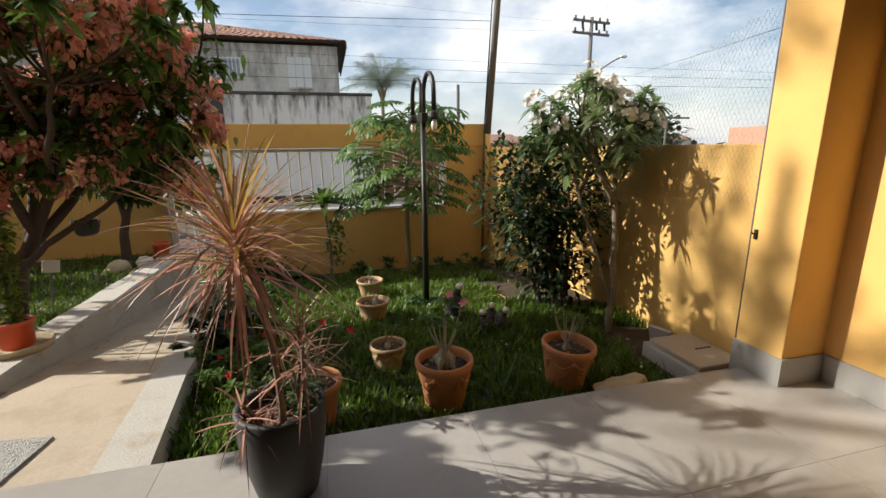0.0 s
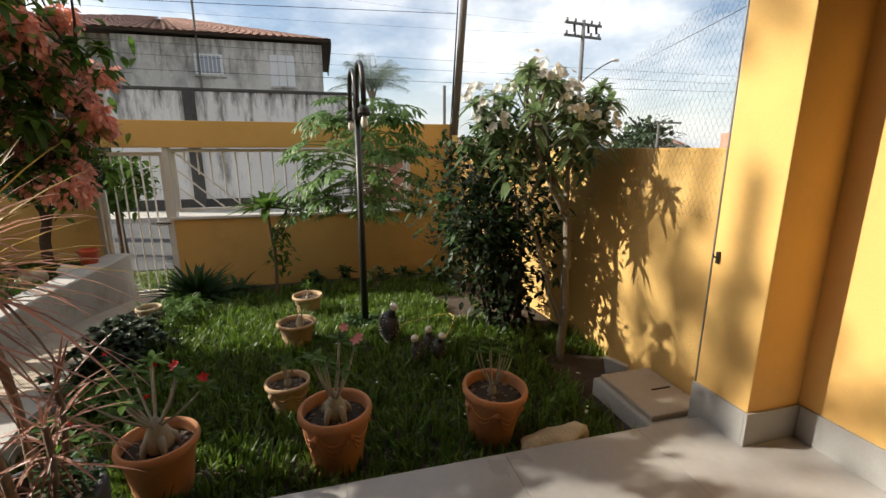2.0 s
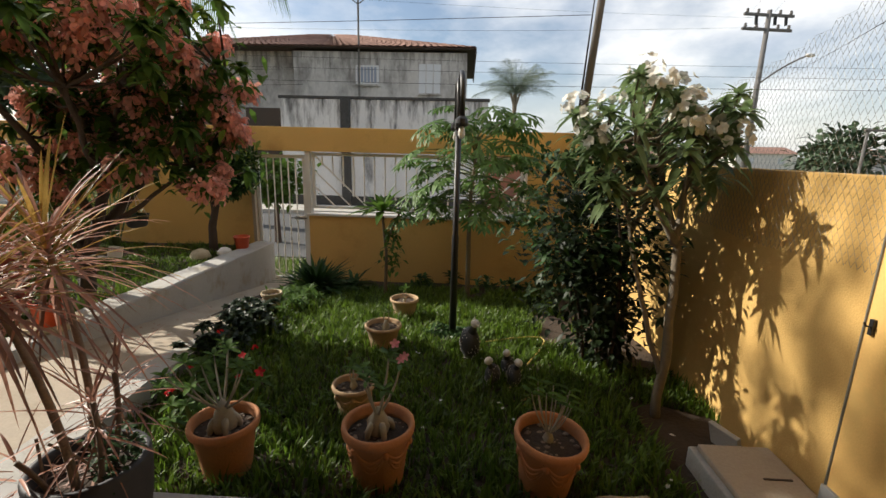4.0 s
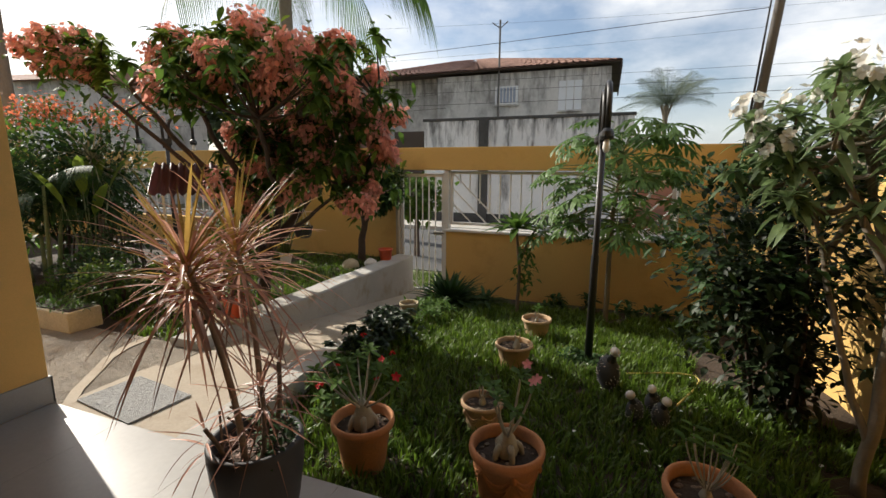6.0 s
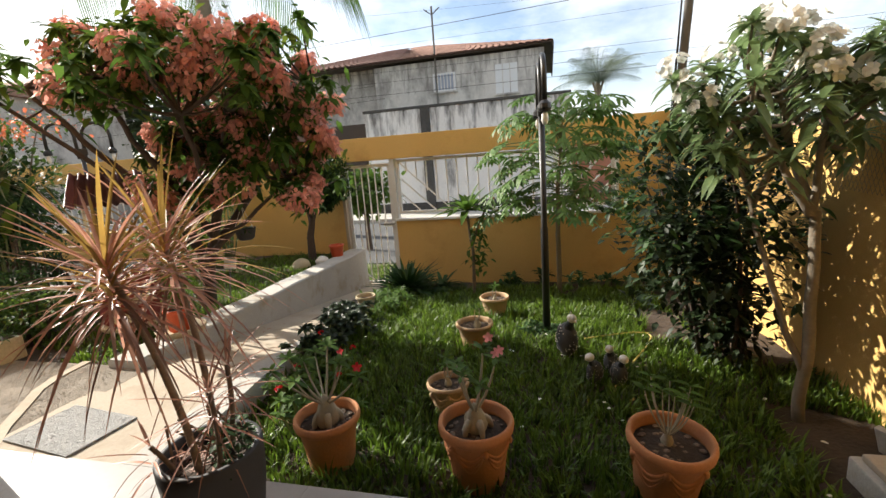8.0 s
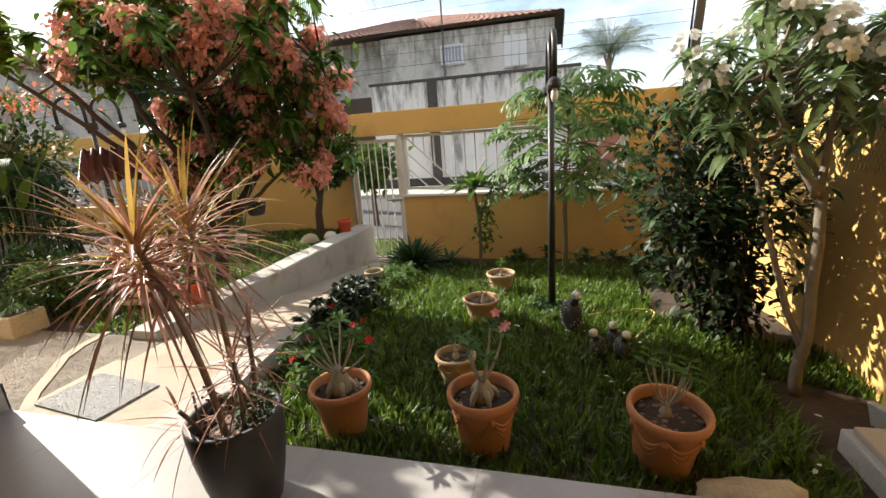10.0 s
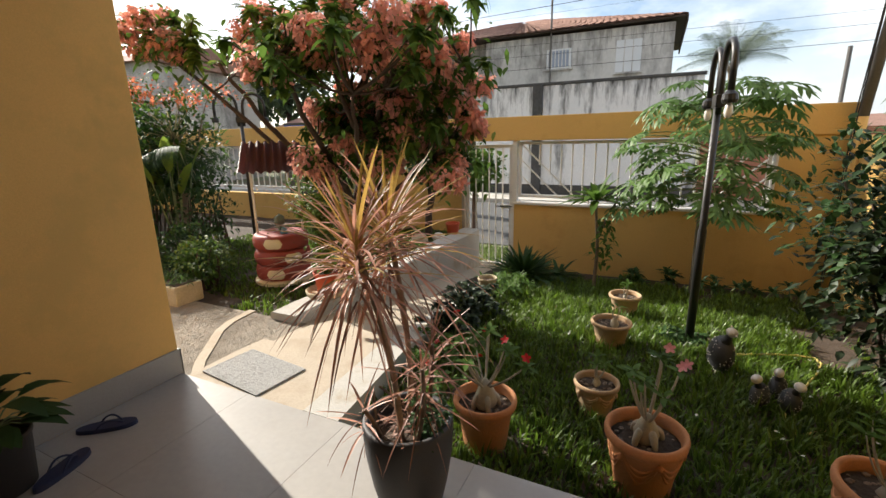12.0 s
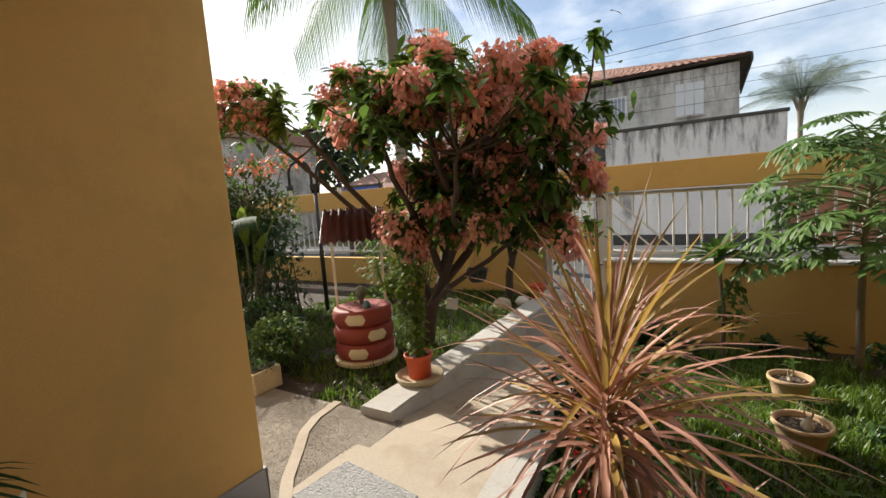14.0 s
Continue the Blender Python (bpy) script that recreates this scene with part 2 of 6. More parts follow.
def drip(m, base_z, top_z, dark):
    """Adds black mould that runs down from the coping in uneven streaks."""
    n, l = m.node_tree.nodes, m.node_tree.links
    bsdf = n["Principled BSDF"]
    old = bsdf.inputs["Base Color"].links[0].from_socket
    tc, mp, ns, sp = n.new("ShaderNodeTexCoord"), n.new("ShaderNodeMapping"), n.new("ShaderNodeTexNoise"), n.new("ShaderNodeSeparateXYZ")
    mp.inputs["Scale"].default_value = (2.6, 2.6, 0.45)
    ns.inputs["Scale"].default_value, ns.inputs["Detail"].default_value, ns.inputs["Roughness"].default_value = 1.3, 8, 0.68
    l.new(tc.outputs["Object"], mp.inputs["Vector"])
    l.new(mp.outputs["Vector"], ns.inputs["Vector"])
    l.new(tc.outputs["Object"], sp.inputs["Vector"])
    mr = n.new("ShaderNodeMapRange")
    mr.inputs["From Min"].default_value, mr.inputs["From Max"].default_value = base_z, top_z
    mr.inputs["To Min"].default_value, mr.inputs["To Max"].default_value = 0.0, 0.27
    l.new(sp.outputs["Z"], mr.inputs["Value"])
    ad = n.new("ShaderNodeMath")
    ad.operation = "ADD"
    l.new(ns.outputs["Fac"], ad.inputs[0])
    l.new(mr.outputs[0], ad.inputs[1])
    rp = n.new("ShaderNodeValToRGB")
    rp.color_ramp.elements[0].position, rp.color_ramp.elements[1].position = 0.69, 0.88
    l.new(ad.outputs[0], rp.inputs["Fac"])
    mx = n.new("ShaderNodeMixRGB")
    mx.inputs["Color2"].default_value = (*dark, 1)
    l.new(rp.outputs["Color"], mx.inputs["Fac"])
    l.new(old, mx.inputs["Color1"])
    l.new(mx.outputs["Color"], bsdf.inputs["Base Color"])


drip(MOULD, 1.6, 4.0, (0.07, 0.068, 0.065))
drip(MOULD, 1.3, -0.5, (0.16, 0.15, 0.12))
drip(PLASTER, 4.2, 7.2, (0.16, 0.15, 0.14))

# ---- mesh helpers ----
rng = random.Random(7)


def mesh_of(name, bm, mat, smooth=False):
    me = bpy.data.meshes.new(name)
    bm.to_mesh(me)
    bm.free()
    me.materials.append(mat)
    if smooth:
        me.polygons.foreach_set("use_smooth", [True] * len(me.polygons))
    return me


def part(name, bm, mat, parent, label="", smooth=False):
    """One mesh object, built in its thing's own coordinates."""
    me = bm if isinstance(bm, bpy.types.Mesh) else mesh_of(name, bm, mat, smooth)
    ob = new(name, me)
    ob.parent = parent
    if label:
        ob["label"] = label
    return ob


def thing(name, loc, label, category, group="", rz=0.0, kind=""):
    ob = new(name)
    ob.empty_display_size = 0.1
    ob.matrix_basis = pose(*loc, 0, 0, rz)
    return tagged(ob, label, category, group, kind)


def solid(name, bm, mat, label, category, group="", kind="", smooth=False):
    return tagged(new(name, mesh_of(name, bm, mat, smooth)), label, category, group, kind)


def box(bm, x0, x1, y0, y1, z0, z1, bevel=0.0):
    vs = bmesh.ops.create_cube(bm, size=1.0)["verts"]
    bmesh.ops.scale(bm, vec=(x1 - x0, y1 - y0, z1 - z0), verts=vs)
    bmesh.ops.translate(bm, vec=((x0 + x1) / 2, (y0 + y1) / 2, (z0 + z1) / 2), verts=vs)
    if bevel:
        es = list({e for v in vs for e in v.link_edges})
        bmesh.ops.bevel(bm, geom=es, offset=bevel, segments=2, affect="EDGES", profile=0.6)
    return bm


def boxed(x0, x1, y0, y1, z0, z1, bevel=0.0):
    return box(bmesh.new(), x0, x1, y0, y1, z0, z1, bevel)


def lathe(bm, profile, seg=28, at=(0, 0, 0), wobble=0.0, flute=0, depth=0.0):
    """A turned shape from (radius, height) pairs."""
    rings = []
    for r, z in profile:
        ring = []
        for i in range(seg):
            a = 2 * math.pi * i / seg
            k = r * (1 + wobble * math.sin(3 * a + z * 9)) + depth * math.cos(flute * a)
            ring.append(bm.verts.new((at[0] + k * math.cos(a), at[1] + k * math.sin(a), at[2] + z)))
        rings.append(ring)
    for a, b in zip(rings, rings[1:]):
        for i in range(seg):
            bm.faces.new((a[i], a[(i + 1) % seg], b[(i + 1) % seg], b[i]))
    for ring, flip in ((rings[0], True), (rings[-1], False)):
        if profile[0 if flip else -1][0] > 1e-4 and (flip or profile[-1][1] > max(z for r, z in profile) - 1e-6):
            bm.faces.new(ring[::-1] if flip else ring)
    return bm


def tube(bm, pts, radii, seg=8, cap=True):
    """A round bar through points, with a radius at each."""
    pts = [Vector(p) for p in pts]
    if not hasattr(radii, "__len__"):
        radii = [radii] * len(pts)
    rings, side = [], None
    for i, p in enumerate(pts):
        d = (pts[min(i + 1, len(pts) - 1)] - pts[max(i - 1, 0)]).normalized()
        if side is None:
            side = d.cross(Vector((0.31, 0.87, 0.17))).normalized()
        side = (side - d * side.dot(d)).normalized()
        up = d.cross(side)
        rings.append([bm.verts.new(p + (side * math.cos(2 * math.pi * k / seg) + up * math.sin(2 * math.pi * k / seg)) * radii[i]) for k in range(seg)])
    for a, b in zip(rings, rings[1:]):
        for k in range(seg):
            bm.faces.new((a[k], a[(k + 1) % seg], b[(k + 1) % seg], b[k]))
    if cap:
        bm.faces.new(rings[0][::-1])
        bm.faces.new(rings[-1])
    return bm


def arc(p, q, bow, n=8):
    """Points of a bowed line from p to q; bow: the offset at its middle."""
    p, q, bow = Vector(p), Vector(q), Vector(bow)
    return [p.lerp(q, i / n) + bow * (4 * (i / n) * (1 - i / n)) for i in range(n + 1)]


def blob(bm, at, r, squash=(1, 1, 1), rough=0.15, sub=2, seed=0.0):
    vs = bmesh.ops.create_icosphere(bm, subdivisions=sub, radius=1.0)["verts"]
    for v in vs:
        k = r * (1 + rough * noise.noise(v.co * 2.1 + Vector((seed, seed * 1.7, 0))))
        v.co = Vector(at) + Vector((v.co.x * k * squash[0], v.co.y * k * squash[1], v.co.z * k * squash[2]))
    return bm


class Leaves:
    """Many leaves in one mesh: each is a small bent blade with a folded middle."""

    def __init__(self):
        self.v, self.f = [], []

    def blade(self, p, d, length, width, droop=0.0, fold=0.0, up=(0, 0, 1), shape=((0.0, 0.12), (0.33, 1.0), (0.68, 0.8), (1.0, 0.0)), side=None):
        p, d = Vector(p), Vector(d).normalized()
        if side is None:
            side = d.cross(Vector(up))
            if side.length < 1e-3:
                side = d.cross(Vector((1, 0, 0)))
        side = Vector(side).normalized()
        nrm = side.cross(d)
        start = len(self.v)
        rows = []
        for s, w in shape:
            c = p + d * (length * s) - Vector((0, 0, droop * length * s * s))
            h = width * 0.5 * w
            if h < 1e-5:
                rows.append([len(self.v)])
                self.v.append(c)
            elif fold:
                rows.append([len(self.v), len(self.v) + 1, len(self.v) + 2])
                lift = nrm * (fold * h)
                self.v += [c - side * h + lift, c, c + side * h + lift]
            else:
                rows.append([len(self.v), len(self.v) + 1])
                self.v += [c - side * h, c + side * h]
        for a, b in zip(rows, rows[1:]):
            if len(b) == 1:
                for i in range(len(a) - 1):
                    self.f.append((a[i], a[i + 1], b[0]))
            elif len(a) == 1:
                for i in range(len(b) - 1):
                    self.f.append((a[0], b[i + 1], b[i]))
            else:
                for i in range(len(a) - 1):
                    self.f.append((a[i], a[i + 1], b[i + 1], b[i]))
        return start

    def mesh(self, name, mat, smooth=True):
        me = bpy.data.meshes.new(name)
        me.from_pydata([tuple(v) for v in self.v], [], self.f)
        me.materials.append(mat)
        if smooth:
            me.polygons.foreach_set("use_smooth", [True] * len(me.polygons))
        return me


def rand_dir(lo=-1.0, hi=1.0):
    a, z = rng.uniform(0, 2 * math.pi), rng.uniform(lo, hi)
    r = math.sqrt(max(0, 1 - z * z))
    return Vector((r * math.cos(a), r * math.sin(a), z))


def rosette(lv, at, n, length, width, lo=-0.2, hi=0.9, droop=0.3, fold=0.0, axis=(0, 0, 1)):
    """A whorl of leaves round a shoot's tip."""
    q = Vector((0, 0, 1)).rotation_difference(Vector(axis).normalized())
    for i in range(n):
        a = i * 2.4 + rng.uniform(-0.3, 0.3)
        z = lo + (hi - lo) * (i + 0.5) / n
        r = math.sqrt(max(0.02, 1 - z * z))
        d = q @ Vector((r * math.cos(a), r * math.sin(a), z))
        k = rng.uniform(0.75, 1.15)
        lv.blade(at, d, length * k, width * k, droop * rng.uniform(0.6, 1.4), fold)


def ground_z(x, y):
    """Height of the lawn: level by the porch, then falling towards the street wall."""
    return float(np.interp(y, (2.0, 3.0, 4.3, 5.2, 6.2, 7.3), (-0.15, -0.17, -0.22, -0.33, -0.47, -0.62)))


def ramp_z(y):
    return float(np.interp(y, (2.0, 3.0, 7.22), (0.0, -0.012, -0.66)))

# ---- setting: ground, porch, walls ----
def grid_sheet(x0, x1, y0, y1, step, height, skirt=0.4):
    """A sheet that follows height(x, y), with sides going down."""
    bm = bmesh.new()
    nx, ny = max(2, round((x1 - x0) / step)), max(2, round((y1 - y0) / step))
    rows = [[bm.verts.new((x0 + (x1 - x0) * i / nx, y0 + (y1 - y0) * j / ny, height(x0 + (x1 - x0) * i / nx, y0 + (y1 - y0) * j / ny))) for i in range(nx + 1)] for j in range(ny + 1)]
    for a, b in zip(rows, rows[1:]):
        for i in range(nx):
            bm.faces.new((a[i], a[i + 1], b[i + 1], b[i]))
    return bm


def lumpy(x, y):
    return 0.012 * noise.noise(Vector((x * 2.3, y * 2.3, 0))) + 0.006 * noise.noise(Vector((x * 9, y * 9, 3)))


GROUND_Z = -0.78
bm = bmesh.new()
bmesh.ops.create_grid(bm, x_segments=40, y_segments=40, size=700)
bmesh.ops.translate(bm, vec=(0, 0, GROUND_Z), verts=bm.verts)
EARTH = material("dry_grassy_earth", (0.12, 0.13, 0.06), 0.95, vary=0.3, scale=0.3, grain=3, bump=0.2, stain=(0.2, 0.14, 0.09), stain_scale=0.12)
solid("ground", bm, EARTH, "open ground of dry grass and earth reaching the horizon", "ground", kind="structure")
solid("road", boxed(-60, 60, 9.2, 15.2, GROUND_Z - 0.1, GROUND_Z + 0.02), ASPHALT, "grey asphalt street beyond the white gate", "road", kind="structure")
solid("pavement", boxed(-60, 60, 15.2, 16.85, GROUND_Z - 0.1, GROUND_Z + 0.16, 0.02), KERB, "raised concrete pavement along the mouldy wall", "pavement", kind="structure")
solid("lawn", grid_sheet(-1.62, 2.62, 2.04, 7.24, 0.1, lambda x, y: ground_z(x, y) + lumpy(x, y)), SOIL, "dark soil of the sloping front lawn", "ground", kind="structure")


def side_z(x, y):
    return -0.05 + lumpy(x, y) * 1.5 - 0.05 * max(0.0, min(1.0, (y - 5) / 2))


solid("garden_bed", grid_sheet(-10.5, -2.28, 3.0, 7.24, 0.14, side_z), SOIL, "dark earth of the raised side garden", "ground", kind="structure")
solid("gravel_yard", boxed(-10.5, -1.98, -3.6, 3.02, -0.3, -0.012), GRAVEL, "exposed aggregate yard beside the porch", "ground", kind="structure")

# porch slab and its tiles
porch_floor = solid("floor", boxed(-2.3, 2.79, -3.6, 2.052, -0.4, -0.006), GROUT, "grey porcelain tiled porch floor", "floor", kind="structure")

# porch walls
solid("wall_west", boxed(-2.40, -2.16, -3.6, 2.06, -0.3, 2.8, 0.008), YELLOW, "ochre yellow painted house wall", "wall", kind="structure")
solid("wall_east", boxed(2.78, 2.98, -3.6, 1.82, -0.3, 2.8), YELLOW, "sunlit yellow painted porch wall", "wall", kind="structure")
solid("wall_south", boxed(-2.42, 2.97, -3.8, -3.6, -0.3, 2.8), YELLOW, "yellow painted house wall at the back of the porch", "wall", kind="structure")
solid("column_east", boxed(2.465, 2.97, 1.82, 2.12, -0.3, 2.8, 0.006), YELLOW, "square yellow painted porch pillar", "pillar", kind="structure")
# Two unseen house blocks, added to cut skylight from the south.
solid("wall_upper", boxed(-6.5, 9.0, -6.0, 1.7, 2.96, 6.4), YELLOW, "unseen yellow block over the porch, added to hold back southern skylight", "wall", kind="structure")
solid("wall_side", boxed(2.985, 9.0, -6.0, 1.7, -0.6, 2.955), YELLOW, "unseen yellow block beside the porch, added to hold back southern skylight", "wall", kind="structure")
solid("ceiling", boxed(-2.7, 3.0, -3.8, 2.14, 2.8, 2.95), CEILING, "painted porch ceiling", "ceiling", kind="structure")
bm = bmesh.new()
box(bm, -2.163, -2.148, -3.59, 2.072, 0.0, 0.17, 0.003)
box(bm, -2.41, -2.148, 2.058, 2.073, -0.02, 0.17, 0.003)
solid("baseboard_west", bm, SKIRT, "grey tiled baseboard of the house wall", "baseboard", kind="structure")
bm = bmesh.new()
box(bm, 2.766, 2.782, -3.59, 1.80, 0.0, 0.17, 0.003)
box(bm, 2.45, 2.78, 1.805, 1.822, 0.0, 0.17, 0.003)
box(bm, 2.45, 2.467, 1.822, 2.13, -0.1, 0.17, 0.003)
solid("baseboard_east", bm, SKIRT, "grey tiled baseboard of the pillar and porch wall", "baseboard", kind="structure")

# garden walls
bm = boxed(2.61, 2.76, 2.12, 7.45, -0.9, 1.39, 0.006)
solid("wall_garden_east", bm, YELLOW_WALL, "sunlit yellow garden wall with foliage shadows", "wall", kind="structure")
bm = bmesh.new()
box(bm, -1.45, 1.90, 7.22, 7.37, -0.95, 0.42)
box(bm, 1.90, 2.61, 7.215, 7.375, -0.95, 1.40)
box(bm, -5.4, -2.34, 7.22, 7.37, -0.95, 1.40)
box(bm, -10.6, -5.4, 7.22, 7.37, -0.95, 0.42)
box(bm, -10.6, 2.612, 7.195, 7.395, 1.40, 1.755, 0.01)
solid("wall_street", bm, YELLOW_WALL, "ochre street wall with a beam over white railings", "wall", kind="structure")
solid("wall_garden_west", boxed(-10.75, -10.6, -3.8, 7.4, -0.9, 1.7), YELLOW_WALL, "yellow garden wall closing the side yard", "wall", kind="structure")
bm = bmesh.new()
box(bm, -1.47, 1.915, 7.19, 7.40, 0.42, 0.455, 0.006)
box(bm, 1.868, 1.9, 7.205, 7.385, 0.455, 1.40, 0.004)
solid("window_sill", bm, BONE, "white painted ledge under the railing", "sill", kind="structure")

# ramp from porch to gate, with border and kerb
bm = bmesh.new()
ys = [2.06 + (7.6 - 2.06) * i / 12 for i in range(13)]
L = [bm.verts.new((-2.06 if y > 2.95 else -2.1, y, ramp_z(y) - 0.004)) for y in ys]
R = [bm.verts.new((float(np.interp(y, (2.06, 7.22), (-1.13, -1.52))), y, ramp_z(y) - 0.004)) for y in ys]
for i in range(12):
    bm.faces.new((L[i], R[i], R[i + 1], L[i + 1]))
bmesh.ops.extrude_face_region(bm, geom=bm.faces[:])
low = [v for v in bm.verts if v not in set(L + R)]
bmesh.ops.translate(bm, vec=(0, 0, -0.3), verts=low)
bmesh.ops.recalc_face_normals(bm, faces=bm.faces)
solid("walkway", bm, CONCRETE, "worn beige concrete ramp down to the gate", "path", kind="structure")
bm = bmesh.new()
x_in = lambda y: float(np.interp(y, (2.06, 7.22), (-1.128, -1.518)))
for i in range(12):
    y0, y1 = ys[i], min(ys[i + 1], 7.19)
    vs = []
    for y in (y0, y1):
        for dx in (0.0, float(np.interp(y, (2.06, 7.22), (0.24, 0.07)))):
            for dz in (-0.35, 0.0):
                vs.append(bm.verts.new((x_in(y) + dx, y, ramp_z(y) + dz)))
    a = vs
    for q in ((1, 3, 7, 5), (2, 6, 7, 3), (0, 4, 6, 2), (0, 1, 5, 4)) + (((0, 2, 3, 1),) if i == 0 else ()) + (((4, 5, 7, 6),) if i == 11 else ()):
        bm.faces.new([a[k] for k in q])
bmesh.ops.remove_doubles(bm, verts=bm.verts, dist=0.0005)
bmesh.ops.recalc_face_normals(bm, faces=bm.faces)
solid("walkway_border", bm, KERB, "grey concrete border along the lawn side of the ramp", "kerb", kind="structure")
bm = bmesh.new()
n = 16
rows = []
for i in range(n + 1):
    y = 2.98 + (7.2 - 2.98) * i / n
    top = float(np.interp(y, (2.98, 7.2), (0.055, -0.02))) + 0.006 * math.sin(i * 1.7)
    rows.append([bm.verts.new(c) for c in ((-2.33, y, -0.3), (-2.33, y, top - 0.012), (-2.31, y, top), (-2.055, y, top), (-2.035, y, top - 0.015), (-2.03, y, -0.95))])
for a, b in zip(rows, rows[1:]):
    for k in range(5):
        bm.faces.new((a[k], a[k + 1], b[k + 1], b[k]))
bm.faces.new(rows[0][::-1])
bm.faces.new(rows[-1])
bmesh.ops.recalc_face_normals(bm, faces=bm.faces)
solid("kerb_wall", bm, KERB, "low concrete kerb wall beside the ramp", "kerb", kind="structure")
bm = bmesh.new()
pts = [(-2.05, 2.08), (-2.2, 2.22), (-2.38, 2.45), (-2.52, 2.62), (-2.6, 2.8), (-2.63, 3.05)]
for p, q in zip(pts, pts[1:]):
    d = Vector((q[0] - p[0], q[1] - p[1], 0)).normalized()
    s = Vector((-d.y, d.x, 0)) * 0.035
    vs = [bm.verts.new(Vector((*c, z)) + s * k) for c in (p, q) for k in (-1, 1) for z in (-0.05, -0.004)]
    for f in ((1, 3, 7, 5), (0, 1, 5, 4), (2, 6, 7, 3)):
        bm.faces.new([vs[k] for k in f])
bmesh.ops.remove_doubles(bm, verts=bm.verts, dist=0.02)
bmesh.ops.recalc_face_normals(bm, faces=bm.faces)
solid("yard_edging", bm, CONCRETE, "curved concrete edging strip in the gravel yard", "kerb", kind="structure")


# ---- gate and railings ----
def bar(name, p, q, r, parent, mat=None):
    """A square iron bar."""
    bm = tube(bmesh.new(), [p, q], r * 1.3, seg=4)
    return part(name, bm, mat or WHITE_METAL, parent)


def railing(x0, x1, z0, z1, y, step):
    t = thing("railing", (x0, y, z0), "white painted iron railing with chevron ends in the street wall", "railing", "street railings")
    w, h = x1 - x0, z1 - z0
    for name, b in (("top_rail", (0, w, -0.02, 0.02, h - 0.045, h)), ("bottom_rail", (0, w, -0.02, 0.02, 0.0, 0.04)), ("stile", (0, 0.045, -0.018, 0.018, 0.04, h - 0.045)), ("stile", (w - 0.045, w, -0.018, 0.018, 0.04, h - 0.045))):
        part(name, boxed(*b, 0.004), WHITE_METAL, t)
    n = round(w / step)
    third = h * 0.95
    for i in range(1, n):
        x = w * i / n
        lo = max(0.04, third - 0.95 * x, third - 0.95 * (w - x) if x > w / 2 else 0)
        if lo < h - 0.1:
            bar("bar", (x, 0, lo if lo > 0.05 else 0.04), (x, 0, h - 0.045), 0.011, t)
    for k in range(3):
        s = third - k * 0.24
        bar("diagonal_bar", (0.045, 0, s), (min(s / 0.95, w), 0, 0.04), 0.011, t)
        bar("diagonal_bar", (w - 0.045, 0, s), (w - min(s / 0.95, w), 0, 0.04), 0.011, t)
    for x in (w * 0.33, w * 0.66):
        part("foot", boxed(x - 0.015, x + 0.015, -0.015, 0.015, -(z0 - 0.452), 0.0), WHITE_METAL, t)
    return t


railing(-1.40, 1.85, 0.53, 1.385, 7.29, 0.165)
railing(-10.5, -5.45, 0.53, 1.385, 7.29, 0.165)

gate = thing("gate", (-2.29, 7.30, -0.66), "closed white painted iron pedestrian gate with vertical bars", "gate")
gw, gh = 0.80, 2.0
for name, b in (("stile", (0, 0.05, -0.02, 0.02, 0.0, gh)), ("stile", (gw - 0.06, gw, -0.022, 0.022, 0.0, gh)), ("top_rail", (0.05, gw - 0.06, -0.02, 0.02, gh - 0.05, gh)), ("bottom_rail", (0.05, gw - 0.06, -0.02, 0.02, 0.02, 0.06))):
    part(name, boxed(*b, 0.004), WHITE_METAL, gate)
for i in range(1, 6):
    x = 0.05 + (gw - 0.11) * i / 6
    bar("bar", (x, 0, max(0.06, 0.34 - 0.9 * x)), (x, 0, gh - 0.05), 0.011, gate)
bar("diagonal_bar", (0.05, 0, 0.32), (0.36, 0, 0.05), 0.011, gate)
bar("diagonal_bar", (0.05, 0, 0.20), (0.24, 0, 0.05), 0.011, gate)
lock = part("lock", boxed(gw - 0.2, gw - 0.02, -0.045, -0.02, 1.0, 1.06, 0.006), WHITE_METAL, gate)
part("latch", tube(bmesh.new(), [(gw - 0.26, -0.05, 1.03), (gw + 0.02, -0.05, 1.03)], 0.008), BLACK_METAL, lock)
solid("gate_post", boxed(-2.345, -2.295, 7.2, 7.38, -0.9, 1.4, 0.004), CONCRETE, "beige painted gate post", "post", kind="structure")
solid("gate_post", boxed(-1.485, -1.415, 7.225, 7.36, -0.9, 1.4, 0.004), WHITE_METAL, "white painted gate post", "post", kind="structure")

# ---- across the street ----
mould = thing("mouldy_wall", (0, 17, GROUND_Z), "tall whitewashed wall black with mould across the street", "wall", kind="structure")
part("wall", boxed(-5.9, 1.7, 0, 0.25, 0, 4.0, 0.02), MOULD, mould)
part("coping", boxed(-5.95, 1.75, -0.04, 0.29, 4.0, 4.1, 0.02), MOULD_DARK, mould)
part("foot", boxed(-5.9, 1.7, -0.03, 0.0, 0, 0.5, 0.01), MOULD_DARK, mould, "dark damp foot of the wall")
part("low_wall", boxed(1.76, 8.4, 0.05, 0.25, 0, 2.3, 0.02), material("dull_red_render", (0.34, 0.15, 0.09), 0.95, vary=0.2, scale=0.6, grain=8, stain=(0.2, 0.1, 0.07), stain_scale=0.8), mould, "dull red lower wall")
part("buttress", boxed(-3.65, -3.3, -0.12, 0.0, 0, 4.0, 0.02), MOULD_DARK, mould)
solid("low_shed", boxed(-7.4, -6.1, 17.4, 20, GROUND_Z, 2.9), DARK_WOOD, "dark shed beside the mouldy wall", "shed")

